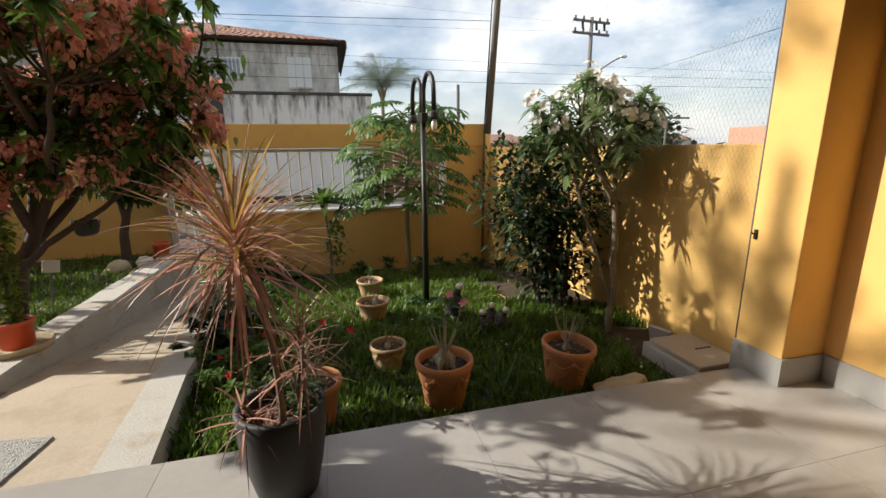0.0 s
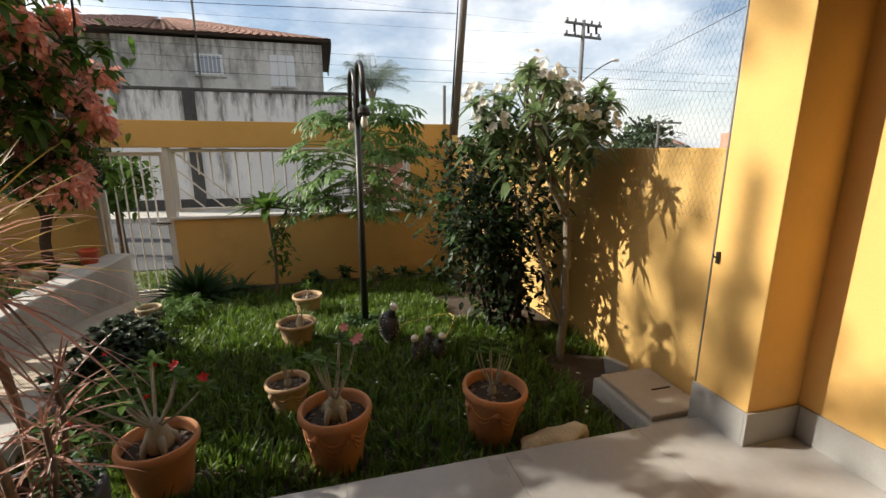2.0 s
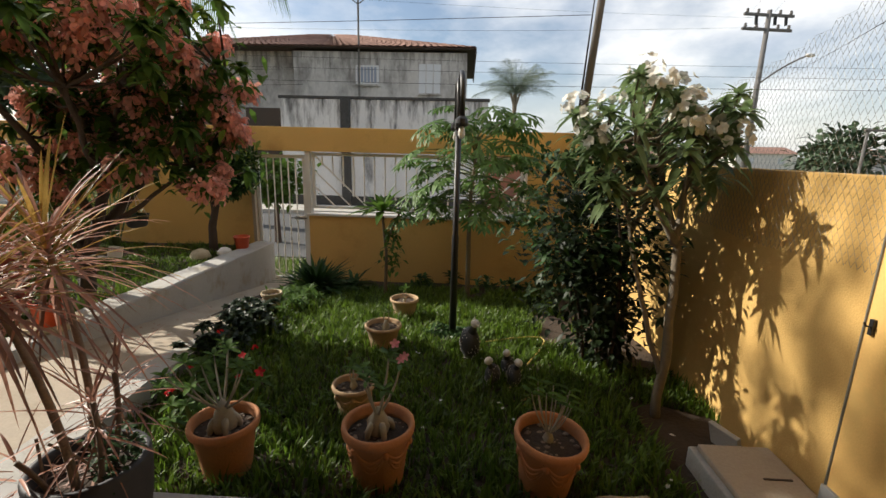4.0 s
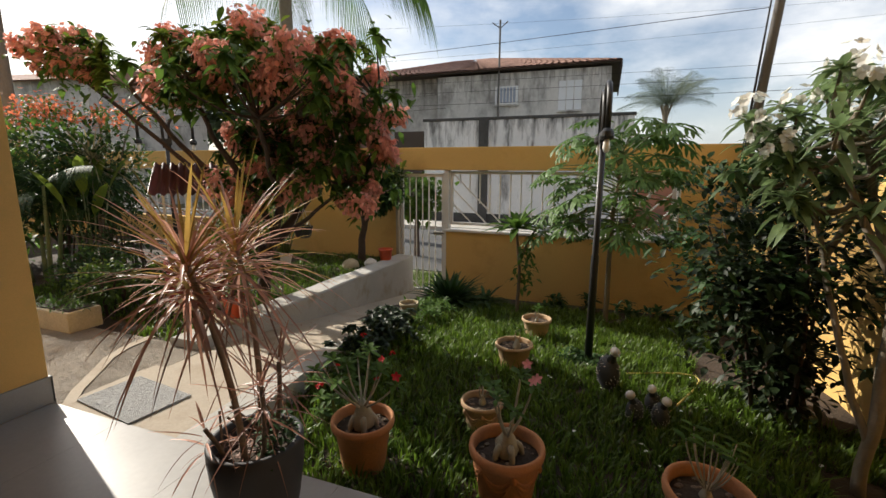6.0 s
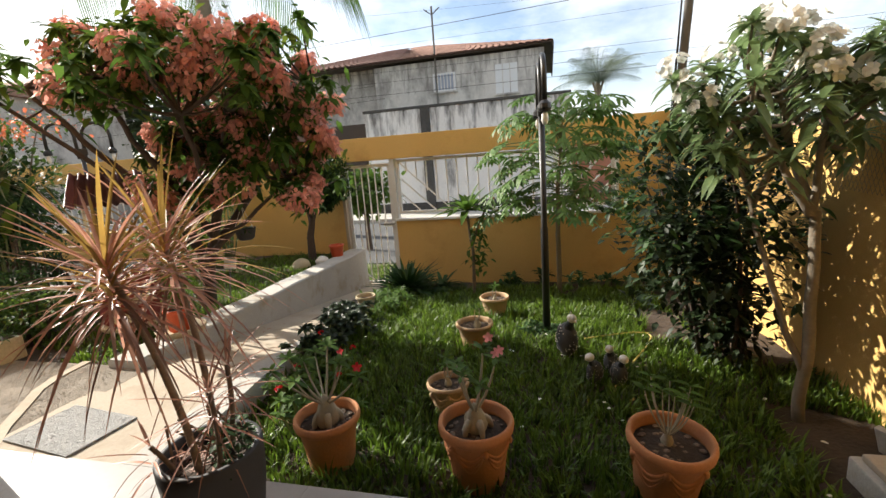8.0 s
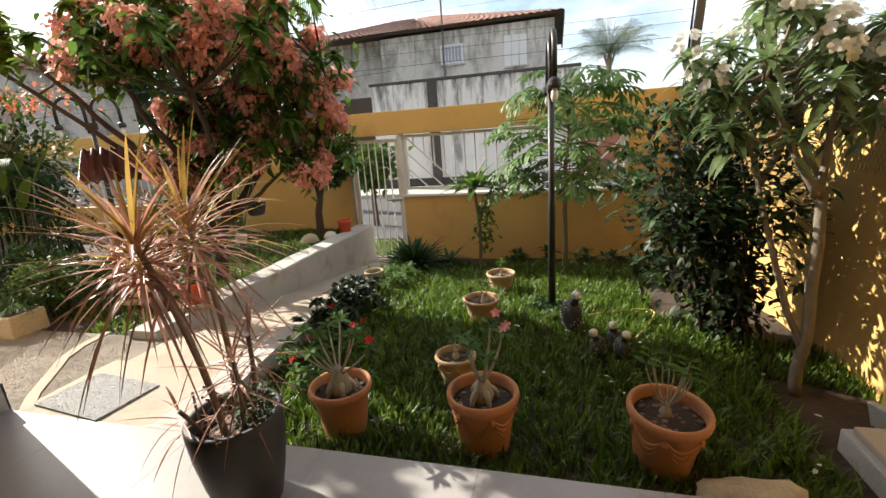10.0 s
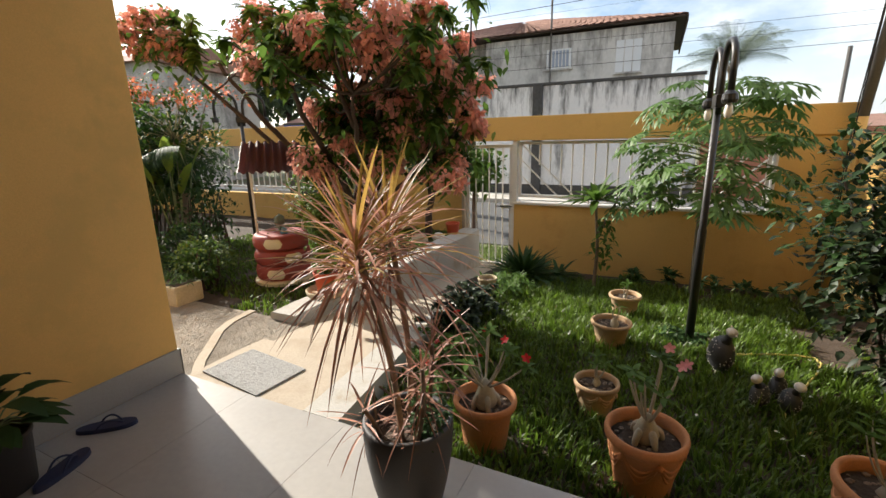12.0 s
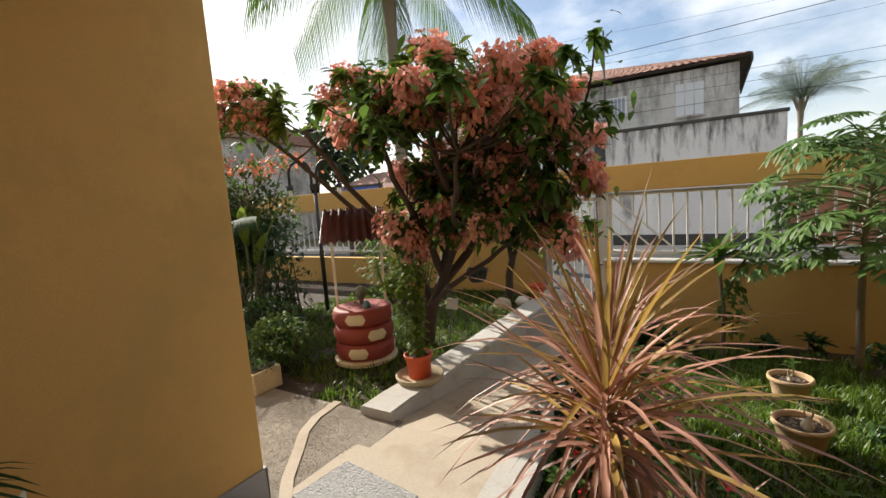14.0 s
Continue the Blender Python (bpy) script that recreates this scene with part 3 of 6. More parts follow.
house = thing("house", (0, 24, GROUND_Z), "unpainted two-storey cement house with clay tile roof", "house")
part("wall", boxed(-8.0, 0.85, 0, 8, 0, 7.05), PLASTER, house)
part("side_wing", boxed(-14.5, -8.0, 0.7, 8, 0, 7.2), PLASTER, house)
for x0, x1, z0, z1, lab in ((-1.56, -0.46, 5.1, 6.5, "closed white shutter window"), (-4.79, -3.6, 5.5, 6.4, "small barred window")):
    w = part("window", boxed(x0, x1, -0.05, 0.02, z0, z1, 0.01), WINDOW_WHITE, house, lab)
    part("sill", boxed(x0 - 0.08, x1 + 0.08, -0.12, 0.0, z0 - 0.08, z0), PLASTER, w)
    if x0 < -2:
        part("pane", boxed(x0 + 0.08, x1 - 0.08, -0.06, -0.045, z0 + 0.08, z1 - 0.08), material("curtained_pane", (0.3, 0.34, 0.42), 0.2), w)
        for k in range(7):
            xx = x0 + (x1 - x0) * (k + 0.5) / 7
            bar("window_bar", (xx, -0.09, z0), (xx, -0.09, z1), 0.015, w)
    else:
        for k in range(1, 3):
            xx = x0 + (x1 - x0) * k / 3
            part("stile", boxed(xx - 0.02, xx + 0.02, -0.07, -0.04, z0, z1), PLASTER, w)
# hipped roof of tile courses
bm = bmesh.new()
ex0, ex1, ey0, ey1, ez, rz_ = -15.0, 1.3, -0.35, 8.6, 7.24, 8.75
ridge = (-8.2, -6.2)
nrow = 16
for k in range(nrow):
    f0, f1 = k / nrow, (k + 1) / nrow
    for (a0, a1, b0, b1) in (((ex0, ey0), (ex1, ey0), (ridge[0], 4), (ridge[1], 4)), ((ex1, ey0), (ex1, ey1), (ridge[1], 4), (ridge[1], 4)), ((ex0, ey1), (ex0, ey0), (ridge[0], 4), (ridge[0], 4))):
        wide = int(abs(a1[0] - a0[0]) + abs(a1[1] - a0[1])) * 3
        for j in range(wide):
            u0, u1, um = j / wide, (j + 1) / wide, (j + 0.5) / wide

            def at(u, f, lift):
                p = Vector((*a0, ez)).lerp(Vector((*a1, ez)), u)
                q = Vector((*b0, rz_)).lerp(Vector((*b1, rz_)), u)
                return p.lerp(q, f) + Vector((0, 0, lift))
            vs = [bm.verts.new(at(u, f, l)) for f, l2 in ((f0, 0.022), (f1, 0.0)) for u, l in ((u0, l2), (um, l2 + 0.05), (u1, l2))]
            bm.faces.new((vs[0], vs[1], vs[4], vs[3]))
            bm.faces.new((vs[1], vs[2], vs[5], vs[4]))
part("roof", bm, ROOF_TILE, house, "red clay tile roof")
bm = bmesh.new()
vs = [bm.verts.new(c) for c in ((ex0, ey0, ez - 0.03), (ex1, ey0, ez - 0.03), (ex1, ey1, ez - 0.03), (ex0, ey1, ez - 0.03), (ridge[0], 4, rz_ - 0.05), (ridge[1], 4, rz_ - 0.05))]
for f in ((0, 1, 5, 4), (1, 2, 5), (2, 3, 4, 5), (3, 0, 4)):
    bm.faces.new([vs[k] for k in f])
part("roof_deck", bm, ROOF_TILE, house)
part("eave", boxed(ex0, ex1, ey0 + 0.06, ey1, ez - 0.08, ez - 0.02), DARK_WOOD, house)
part("fascia", boxed(ex1 - 0.06, ex1 + 0.01, ey0 + 0.03, ey1, ez - 0.3, ez - 0.03, 0.01), DARK_WOOD, house)
part("downpipe", tube(bmesh.new(), [(-4.6, -0.08, 4.2), (-4.6, -0.08, 8.6), (-4.6, -0.08, 9.6)], 0.05), POLE, house)
part("aerial", tube(bmesh.new(), [(-5.0, -0.08, 9.5), (-4.6, -0.08, 9.2), (-4.2, -0.08, 9.5)], 0.03), POLE, house)


# ---- plants ----
def in_ball(c, r, lo=0.55):
    d = rand_dir()
    k = rng.uniform(lo, 1.0)
    return Vector((c[0] + d.x * r[0] * k, c[1] + d.y * r[1] * k, c[2] + d.z * r[2] * k)), d


def woody(parent, mat, limbs, tips=(), r_twig=0.006):
    """Trunk and limbs, and a twig from the nearest limb point to every tip."""
    joints = []
    for i, (pts, r0, r1) in enumerate(limbs):
        pts = [Vector(p) for p in pts]
        fine = []
        for p, q in zip(pts, pts[1:]):
            for k in range(5):
                j = p.lerp(q, k / 5)
                fine.append(j + Vector((noise.noise(j * 4), noise.noise(j * 4 + Vector((5, 0, 0))), 0)) * 0.025)
        fine.append(pts[-1])
        n = len(fine) - 1
        part("limb" if i else "trunk", tube(bmesh.new(), fine, [r0 + (r1 - r0) * k / n for k in range(n + 1)], 8), mat, parent, smooth=True)
        joints += fine[n // 3:]
    bm = bmesh.new()
    for t in tips:
        j = min(joints, key=lambda p: (p - t).length + max(0, p.z - t.z) * 0.8)
        one = bm if len(tips) > 60 else bmesh.new()
        tube(one, arc(j, t, (rng.uniform(-0.04, 0.04), rng.uniform(-0.04, 0.04), -0.06), 4), [r_twig * 1.8, r_twig * 1.5, r_twig * 1.2, r_twig, r_twig * 0.7], 5)
        if len(tips) <= 60:
            part("branch", one, mat, parent, smooth=True)
    if len(tips) > 60:
        tagged(part("brushwood", bm, mat, parent, smooth=True), kind="stuff")


# flowering shrub tree with salmon-pink clusters
base = (-2.75, 4.5, -0.06)
tree = thing("flowering_tree", base, "small flowering tree covered in salmon-pink flower clusters", "tree")
C, RR = Vector((0.66, -0.70, 2.02)), (1.66, 1.10, 0.80)
tips = []
while len(tips) < 215:
    p, d = in_ball(C, RR, 0.42)
    lump = 0.82 + 0.30 * noise.noise(Vector((d.x * 2.2, d.y * 2.2, d.z * 2.2)) + Vector((4, 1, 2)))
    p = C + (p - C) * lump * 1.12
    if (2.42 if p.x < C.x - 0.35 else 2.02 if p.y < -0.6 else 1.32) < p.z < 2.82:
        tips.append(p)
for k in range(40):
    x = rng.uniform(0.1, 1.85)
    tips.append(Vector((x, C.y + rng.uniform(-0.1, 0.8), rng.uniform(1.12 + 0.22 * abs(x - 1.2), 1.7))))
for k in range(12):
    tips.append(Vector((rng.uniform(0.12, 0.5), rng.uniform(-0.6, 0.1), rng.uniform(1.1, 1.9))))
for k in range(24):
    u = rng.random()
    tips.append(Vector((-0.35 - 1.2 * u, -1.06 + rng.gauss(0, 0.10), 2.38 + 0.28 * u + rng.gauss(0, 0.09))))
limbs = [([(0, 0, 0), (0.12, -0.05, 0.42), (0.36, -0.16, 0.8), (0.75, -0.4, 1.35), (1.1, -0.6, 1.95)], 0.075, 0.022),
         ([(0.1, -0.04, 0.38), (0.05, -0.1, 0.85), (-0.12, -0.35, 1.3), (-0.25, -0.8, 1.8), (-0.3, -1.1, 2.2)], 0.05, 0.016),
         ([(0.2, -0.08, 0.6), (0.55, 0.02, 1.0), (0.95, 0.05, 1.5), (1.3, -0.1, 1.9), (1.75, -0.3, 2.1)], 0.052, 0.016),
         ([(0.36, -0.16, 0.8), (0.42, -0.5, 1.25), (0.45, -0.95, 1.75), (0.5, -1.2, 2.2)], 0.042, 0.014),
         ([(0.3, -0.12, 0.75), (0.3, 0.1, 1.3), (0.2, 0.05, 1.9), (0.3, -0.2, 2.45)], 0.042, 0.014),
         ([(0.6, -0.3, 1.1), (0.9, -0.8, 1.5), (1.2, -1.2, 1.85)], 0.034, 0.012),
         ([(0.05, -0.1, 0.85), (-0.35, -0.45, 1.45), (-0.85, -0.95, 2.15), (-1.4, -1.06, 2.55)], 0.034, 0.010),
         ([(0.14, -0.06, 0.45), (0.5, -0.3, 0.72), (0.95, -0.35, 1.0), (1.4, -0.3, 1.35)], 0.036, 0.012),
         ([(0.1, -0.05, 0.5), (0.2, -0.35, 0.85), (0.25, -0.6, 1.3)], 0.028, 0.010),
         ([(0.75, -0.4, 1.35), (0.7, -0.7, 1.9), (0.7, -0.8, 2.5)], 0.032, 0.012)]
woody(tree, BARK_DARK, limbs, tips, 0.007)
lv, fl, lt = Leaves(), Leaves(), Leaves()
for i, p in enumerate(tips):
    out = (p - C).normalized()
    # Most top and sunward rosettes take the lighter leaf: sunlight put into colour.
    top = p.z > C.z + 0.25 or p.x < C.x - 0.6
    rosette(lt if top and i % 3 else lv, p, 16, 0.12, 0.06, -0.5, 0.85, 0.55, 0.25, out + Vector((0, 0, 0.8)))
    for k in range(12):
        q = p + Vector((rng.gauss(0, 0.09), rng.gauss(0, 0.09), rng.gauss(-0.06, 0.08)))
        (lt if rng.random() < 0.22 else lv).blade(q, rand_dir(-0.7, 0.5), rng.uniform(0.07, 0.13), rng.uniform(0.035, 0.06), 0.35, 0.2)
    if i % 10 in (0, 3, 5, 8):
        c = p + out * 0.05 + Vector((0, 0, -0.01))
        size = rng.uniform(0.11, 0.18)
        for k in range(190):
            d = rand_dir(-0.9, 0.8)
            q = c + Vector((d.x * size, d.y * size, d.z * size * 0.8 - 0.02)) * rng.uniform(0.5, 1.0)
            dd = (d * 0.6 + rand_dir() * 0.7 + Vector((0, 0, -0.45))).normalized()
            fl.blade(q, dd, rng.uniform(0.026, 0.048), rng.uniform(0.024, 0.042), 0.25, 0.35, up=d, shape=((0, 0.35), (0.35, 1.0), (0.75, 0.9), (1.0, 0.3)))
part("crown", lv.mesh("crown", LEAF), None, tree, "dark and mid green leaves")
part("young_leaves", lt.mesh("young_leaves", LEAF_LIGHT), None, tree, "yellow-green leaves, some scattered, most painting the sunlit top and side")
part("blossom", fl.mesh("blossom", PINK), None, tree, "drooping salmon-pink flower clusters")


def leafy_mass(lv, c, r, n, length, width, lo=0.5, xmax=99.0, droop=0.3, zmin=-9.0, up_bias=0.3, bumps=0.25):
    k = 0
    while k < n:
        p, d = in_ball(c, r, lo)
        lump = 1 + bumps * noise.noise(d * 2.3 + Vector(c))
        p = Vector(c) + (p - Vector(c)) * lump
        if p.x > xmax or p.z < zmin:
            continue
        k += 1
        dd = (d * 0.6 + rand_dir() * 0.7 + Vector((0, 0, up_bias))).normalized()
        lv.blade(p, dd, length * rng.uniform(0.6, 1.25), width * rng.uniform(0.7, 1.2), droop, 0.2)


def bushy(name, loc, label, c, r, n, length, width, mat, stems=8, xmax=99.0, lo=0.45, bark=None, zmin=-9.0, bumps=0.25, mat2=None, category="shrub", spread=0.08):
    t = thing(name, loc, label, category)
    for k in range(stems):
        a = 2 * math.pi * k / stems + rng.uniform(-0.3, 0.3)
        f = rng.uniform(0.25, 0.75)
        tip = Vector((min(c[0] + math.cos(a) * r[0] * f, xmax), c[1] + math.sin(a) * r[1] * f, c[2] + r[2] * rng.uniform(-0.1, 0.6)))
        part("stem", tube(bmesh.new(), arc((math.cos(a) * spread, math.sin(a) * spread, -0.03), tip, (rng.uniform(-0.05, 0.05), rng.uniform(-0.05, 0.05), 0), 5), [0.016, 0.014, 0.012, 0.01, 0.008, 0.005], 6), bark or BARK_DARK, t, smooth=True)
    lv = Leaves()
    leafy_mass(lv, c, r, n, length, width, lo, xmax, 0.3, zmin, bumps=bumps)
    part("crown", lv.mesh("crown", mat), None, t)
    # Second, lighter leaf set on the upper part of the outer shell.
    if mat2:
        l2 = Leaves()
        leafy_mass(l2, c, (r[0] * 1.04, r[1] * 1.04, r[2] * 1.06), n // 4, length, width, 0.85, xmax, 0.3, max(zmin, c[2] - 0.2 * r[2]), bumps=bumps)
        part("young_leaves", l2.mesh("young_leaves", mat2), None, t)
    return t


# clipped ball tree by the gate
t = thing("topiary_tree", (-2.72, 6.68, -0.12), "small clipped tree with a dense dark green ball crown", "tree")
woody(t, BARK_DARK, [([(0, 0, 0), (0.02, 0, 0.4), (0.10, -0.03, 0.75)], 0.065, 0.045), ([(0.08, -0.02, 0.65), (0.25, -0.05, 1.0), (0.42, -0.05, 1.3)], 0.035, 0.015), ([(0.06, -0.02, 0.62), (0.0, 0.05, 1.0), (0.05, 0, 1.3)], 0.035, 0.015)])
lv = Leaves()
leafy_mass(lv, (0.26, -0.05, 1.25), (0.53, 0.48, 0.42), 8500, 0.07, 0.036, 0.35, bumps=0.18)
part("crown", lv.mesh("crown", LEAF_DARK), None, t)
# Yellow-green leaves on the cap alone paint the crown's bright top edge.
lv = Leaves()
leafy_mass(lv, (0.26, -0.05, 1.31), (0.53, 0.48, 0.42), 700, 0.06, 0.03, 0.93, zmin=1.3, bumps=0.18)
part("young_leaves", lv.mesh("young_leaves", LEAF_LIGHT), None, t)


# palmate-leaved tree by the street wall
def palmate(span, seed):
    """A papaya leaf: seven deep lobes, each toothed along both sides."""
    r = random.Random(seed)
    lv = Leaves()
    for k in range(7):
        a = radians(-138 + 276 * k / 6)
        L = span * (0.60 + 0.40 * math.cos(a * 0.55)) * r.uniform(0.9, 1.08)
        d = Vector((math.cos(a), math.sin(a), 0.06))
        lv.blade((0, 0, 0), d, L, span * 0.17, 0.34, 0.25, shape=((0, 0.35), (0.3, 0.6), (0.6, 1.0), (0.82, 0.6), (1.0, 0)))
        for q in (0.40, 0.62):
            for sg in (-1, 1):
                p = d * (L * q) - Vector((0, 0, 0.30 * L * q * q))
                e = a + sg * 0.72
                lv.blade(p, (math.cos(e), math.sin(e), -0.3), L * 0.40 * (1.2 - q * 0.6), span * 0.12, 0.25, 0.2)
    return lv


t = thing("papaya_tree", (1.05, 6.2, ground_z(0, 6.2) - 0.01), "slender papaya-like tree with large lobed leaves on long stalks", "tree")
woody(t, BARK_PALE, [([(0, 0, 0), (-0.01, 0, 0.8), (0, 0, 1.35), (0.04, 0, 1.75), (0.06, 0, 2.15)], 0.036, 0.016)])
pal = [palmate(1.0, seed).mesh("leaf", LEAF_PAPAYA) for seed in range(4)]
for k in range(64):
    a = k * 2.4 + rng.uniform(-0.3, 0.3)
    tier = k / 63
    start = Vector((0.04 * tier, 0, 1.25 + 0.85 * tier))
    rad = rng.uniform(0.55, 0.85) if tier < 0.75 else rng.uniform(0.2, 0.7)
    rise = -0.22 + 0.55 * tier + rng.uniform(-0.08, 0.10) if tier < 0.75 else rng.uniform(0.2, 0.45)
    end = start + Vector((math.cos(a) * rad, math.sin(a) * rad * 0.8, rise))
    stalk = part("leaf_stalk", tube(bmesh.new(), arc(start, end, (0, 0, 0.07), 5), [0.010, 0.009, 0.008, 0.007, 0.006, 0.005], 5), STEM_GREEN, t)
    leaf = new("leaf", pal[k % 4])
    leaf.parent = stalk
    sc = rng.uniform(0.27, 0.39)
    leaf.matrix_basis = Matrix.LocRotScale(end, Euler((rng.uniform(-0.35, 0.35), rng.uniform(0.05, 0.55), a)), (sc, sc, sc))

# young frangipani by the wall
t = thing("young_frangipani", (-0.06, 6.15, ground_z(0, 6.15) - 0.01), "young frangipani with a rosette of broad green leaves", "shrub")
woody(t, BARK, [([(0, 0, 0), (0.02, 0, 0.5), (-0.03, 0, 1.08)], 0.026, 0.017), ([(0.01, 0, 0.7), (0.1, -0.05, 0.9), (0.2, -0.02, 1.15), (0.33, -0.02, 1.3)], 0.018, 0.01)])
lv = Leaves()
rosette(lv, (-0.03, 0, 1.14), 30, 0.46, 0.11, 0.0, 0.95, 0.3, 0.3)
for k in range(90):
    lv.blade((rng.gauss(0.08, 0.07), rng.gauss(-0.03, 0.05), rng.uniform(0.35, 0.95)), rand_dir(-0.8, 0.3), 0.1, 0.045, 0.3, 0.2)
for k in range(60):
    s = rng.random()
    lv.blade((0.15 + 0.35 * s, rng.gauss(0, 0.03), 0.95 + 0.65 * s), rand_dir(-0.5, 0.6), 0.075, 0.035, 0.3, 0.2)
part("crown", lv.mesh("crown", LEAF), None, t)

# white-flowered frangipani beside the sunny wall
t = thing("white_frangipani", (2.24, 3.22, ground_z(0, 3.2) - 0.01), "frangipani tree with pale trunks and white blossom", "tree")
C2 = Vector((-0.08, 0.12, 1.74))
tips = []
for k in range(56):
    p, d = in_ball(C2, (0.66, 0.60, 0.40), 0.35)
    if p.x < 0.34:
        tips.append(p)
tips += [Vector((0.16, -0.06, 1.92)), Vector((0.2, 0.05, 1.75)), Vector((0.12, -0.2, 1.72)), Vector((-0.5, 0.2, 1.75)), Vector((-0.42, 0.3, 1.95)), Vector((-0.62, 0.3, 1.6))]
limbs = [([(0.0, -0.12, 0), (0.01, -0.1, 0.4), (0.03, -0.06, 0.75), (0.03, -0.02, 1.14)], 0.031, 0.025), ([(0, -0.04, 1.12), (-0.14, 0.0, 1.4), (-0.26, 0.02, 1.75)], 0.021, 0.012), ([(0, -0.04, 1.12), (0.07, 0.06, 1.42), (0.1, 0.05, 1.75)], 0.021, 0.012), ([(0, -0.04, 1.14), (0.0, 0.2, 1.45), (-0.05, 0.3, 1.8)], 0.026, 0.014),
         ([(0.01, -0.11, 0.26), (-0.09, -0.06, 0.5), (-0.17, 0.02, 0.9), (-0.2, 0.2, 1.25), (-0.4, 0.3, 1.75)], 0.019, 0.011), ([(-0.18, 0.18, 1.15), (-0.05, 0.24, 1.45), (0.0, 0.25, 1.7)], 0.02, 0.012)]
woody(t, BARK_PALE, limbs, tips, 0.008)
lv, fl = Leaves(), Leaves()
for p in tips:
    rosette(lv, p, 17, 0.135, 0.046, -0.35, 0.95, 0.45, 0.3)
    for k in range(5):
        lv.blade(p + Vector((0, 0, rng.uniform(-0.16, 0))), rand_dir(-0.4, 0.3), 0.14, 0.04, 0.7, 0.25)
    if p.z > C2.z - 0.08 and p.x < 0.15 and rng.random() < 0.62:
        c = p + Vector((0, 0, 0.06))
        for k in range(12):
            d = rand_dir(-0.4, 1.0)
            q = c + d * 0.085
            side = d.cross(Vector((0.3, 0.2, 1))).normalized()
            for j in range(5):
                r = Matrix.Rotation(j * 2 * math.pi / 5, 3, d)
                fl.blade(q, (r @ side) + d * 0.45, 0.034, 0.026, 0.15, 0.0, up=d, shape=((0, 0.3), (0.55, 1.0), (0.85, 0.8), (1.0, 0.2)))
for v in lv.v:
    v.x = min(v.x, 0.355)
part("crown", lv.mesh("crown", LEAF_FRANGI), None, t)
part("blossom", fl.mesh("blossom", WHITE_PETAL), None, t, "white five-petalled flowers")

# dense dark shrub beside it
shrub = bushy("dark_shrub", (2.12, 3.88, ground_z(0, 3.9)), "dense dark green shrub by the garden wall", (-0.16, 0.0, 1.02), (0.56, 0.60, 0.72), 3300, 0.085, 0.042, LEAF_SHRUB, 9, xmax=0.46, lo=0.25, bumps=0.5, spread=0.14, mat2=LEAF_DARK)
lv = Leaves()
leafy_mass(lv, (0.02, 0.0, 0.36), (0.34, 0.36, 0.40), 800, 0.085, 0.042, 0.15, 0.42, 0.3, 0.02, bumps=0.5)
part("lower_leaves", lv.mesh("lower_leaves", LEAF_SHRUB), None, shrub)


# bronze strap-leaved plant in a charcoal planter
def strap_head(lv, at, n, length, width, lo, hi, axis=(0, 0, 1), droop=0.5):
    q = Vector((0, 0, 1)).rotation_difference(Vector(axis).normalized())
    for i in range(n):
        a = i * 2.39996 + rng.uniform(-0.2, 0.2)
        s = (i + 0.5) / n
        z = lo + (hi - lo) * s
        r = math.sqrt(max(0.01, 1 - z * z))
        d = q @ Vector((r * math.cos(a), r * math.sin(a), z))
        L = length * rng.uniform(0.72, 1.15)
        p = Vector(at) + Vector((0, 0, 0.14 * s - 0.12)) + d * 0.012
        lv.blade(p, d, L, width * rng.uniform(0.75, 1.2), droop * rng.uniform(0.4, 1.3) * (1 - 0.75 * max(0, z)), 0.5, shape=((0, 0.7), (0.2, 1.0), (0.42, 0.95), (0.63, 0.8), (0.83, 0.5), (1.0, 0)))


planter = thing("planter", (-0.262, 1.75, 0), "round charcoal planter standing on the porch edge", "planter")
part("pot", lathe(bmesh.new(), [(0.11, 0), (0.122, 0.005), (0.15, 0.13), (0.170, 0.26), (0.177, 0.36), (0.177, 0.395), (0.172, 0.404), (0.158, 0.404), (0.152, 0.398), (0.15, 0.38), (0.15, 0.30)], 40), CHARCOAL, planter, smooth=True)
part("soil", lathe(bmesh.new(), [(0.151, 0.335), (0.12, 0.345), (0.05, 0.35), (0.0, 0.352)], 24, wobble=0.03), SOIL, planter)
STEM_TAN = material("ringed_tan_stem", (0.30, 0.22, 0.155), 0.85, vary=0.25, scale=12, grain=60, bump=0.5, stretch=(1, 1, 3))
t = thing("dracaena", (-0.275, 1.745, 0.34), "tall dracaena with bronze-pink strap leaves on bare stems", "plant")
heads = [((-0.05, -0.165, 0.77), 90, 0.38), ((-0.09, 0.085, 0.79), 90, 0.42)]
small = [((0.12, -0.06, 0.32), 22, 0.22), ((-0.10, -0.12, 0.14), 12, 0.18), ((0.10, 0.06, 0.36), 20, 0.22)]
for (p, n, L) in heads:
    part("stem", tube(bmesh.new(), arc((p[0] * 0.5 + 0.05, p[1] * 0.4, -0.02), p, (0.03, 0.01, 0), 7), [0.014, 0.013, 0.0125, 0.012, 0.0115, 0.011, 0.011, 0.0105], 7), STEM_TAN, t, smooth=True)
for (p, n, L) in small:
    part("stem", tube(bmesh.new(), arc((p[0] * 0.6, p[1] * 0.6, -0.02), p, (0.015, 0.0, 0), 4), 0.009, 6), BARK, t, smooth=True)
for k in range(5):
    part("stem", tube(bmesh.new(), arc((rng.uniform(-0.1, 0.1), rng.uniform(-0.1, 0.1), -0.02), (rng.uniform(-0.16, 0.16), rng.uniform(-0.12, 0.12), rng.uniform(0.1, 0.3)), (0, 0, 0.02), 3), 0.005, 5), BARK, t)
lv, dry, lg = Leaves(), Leaves(), Leaves()
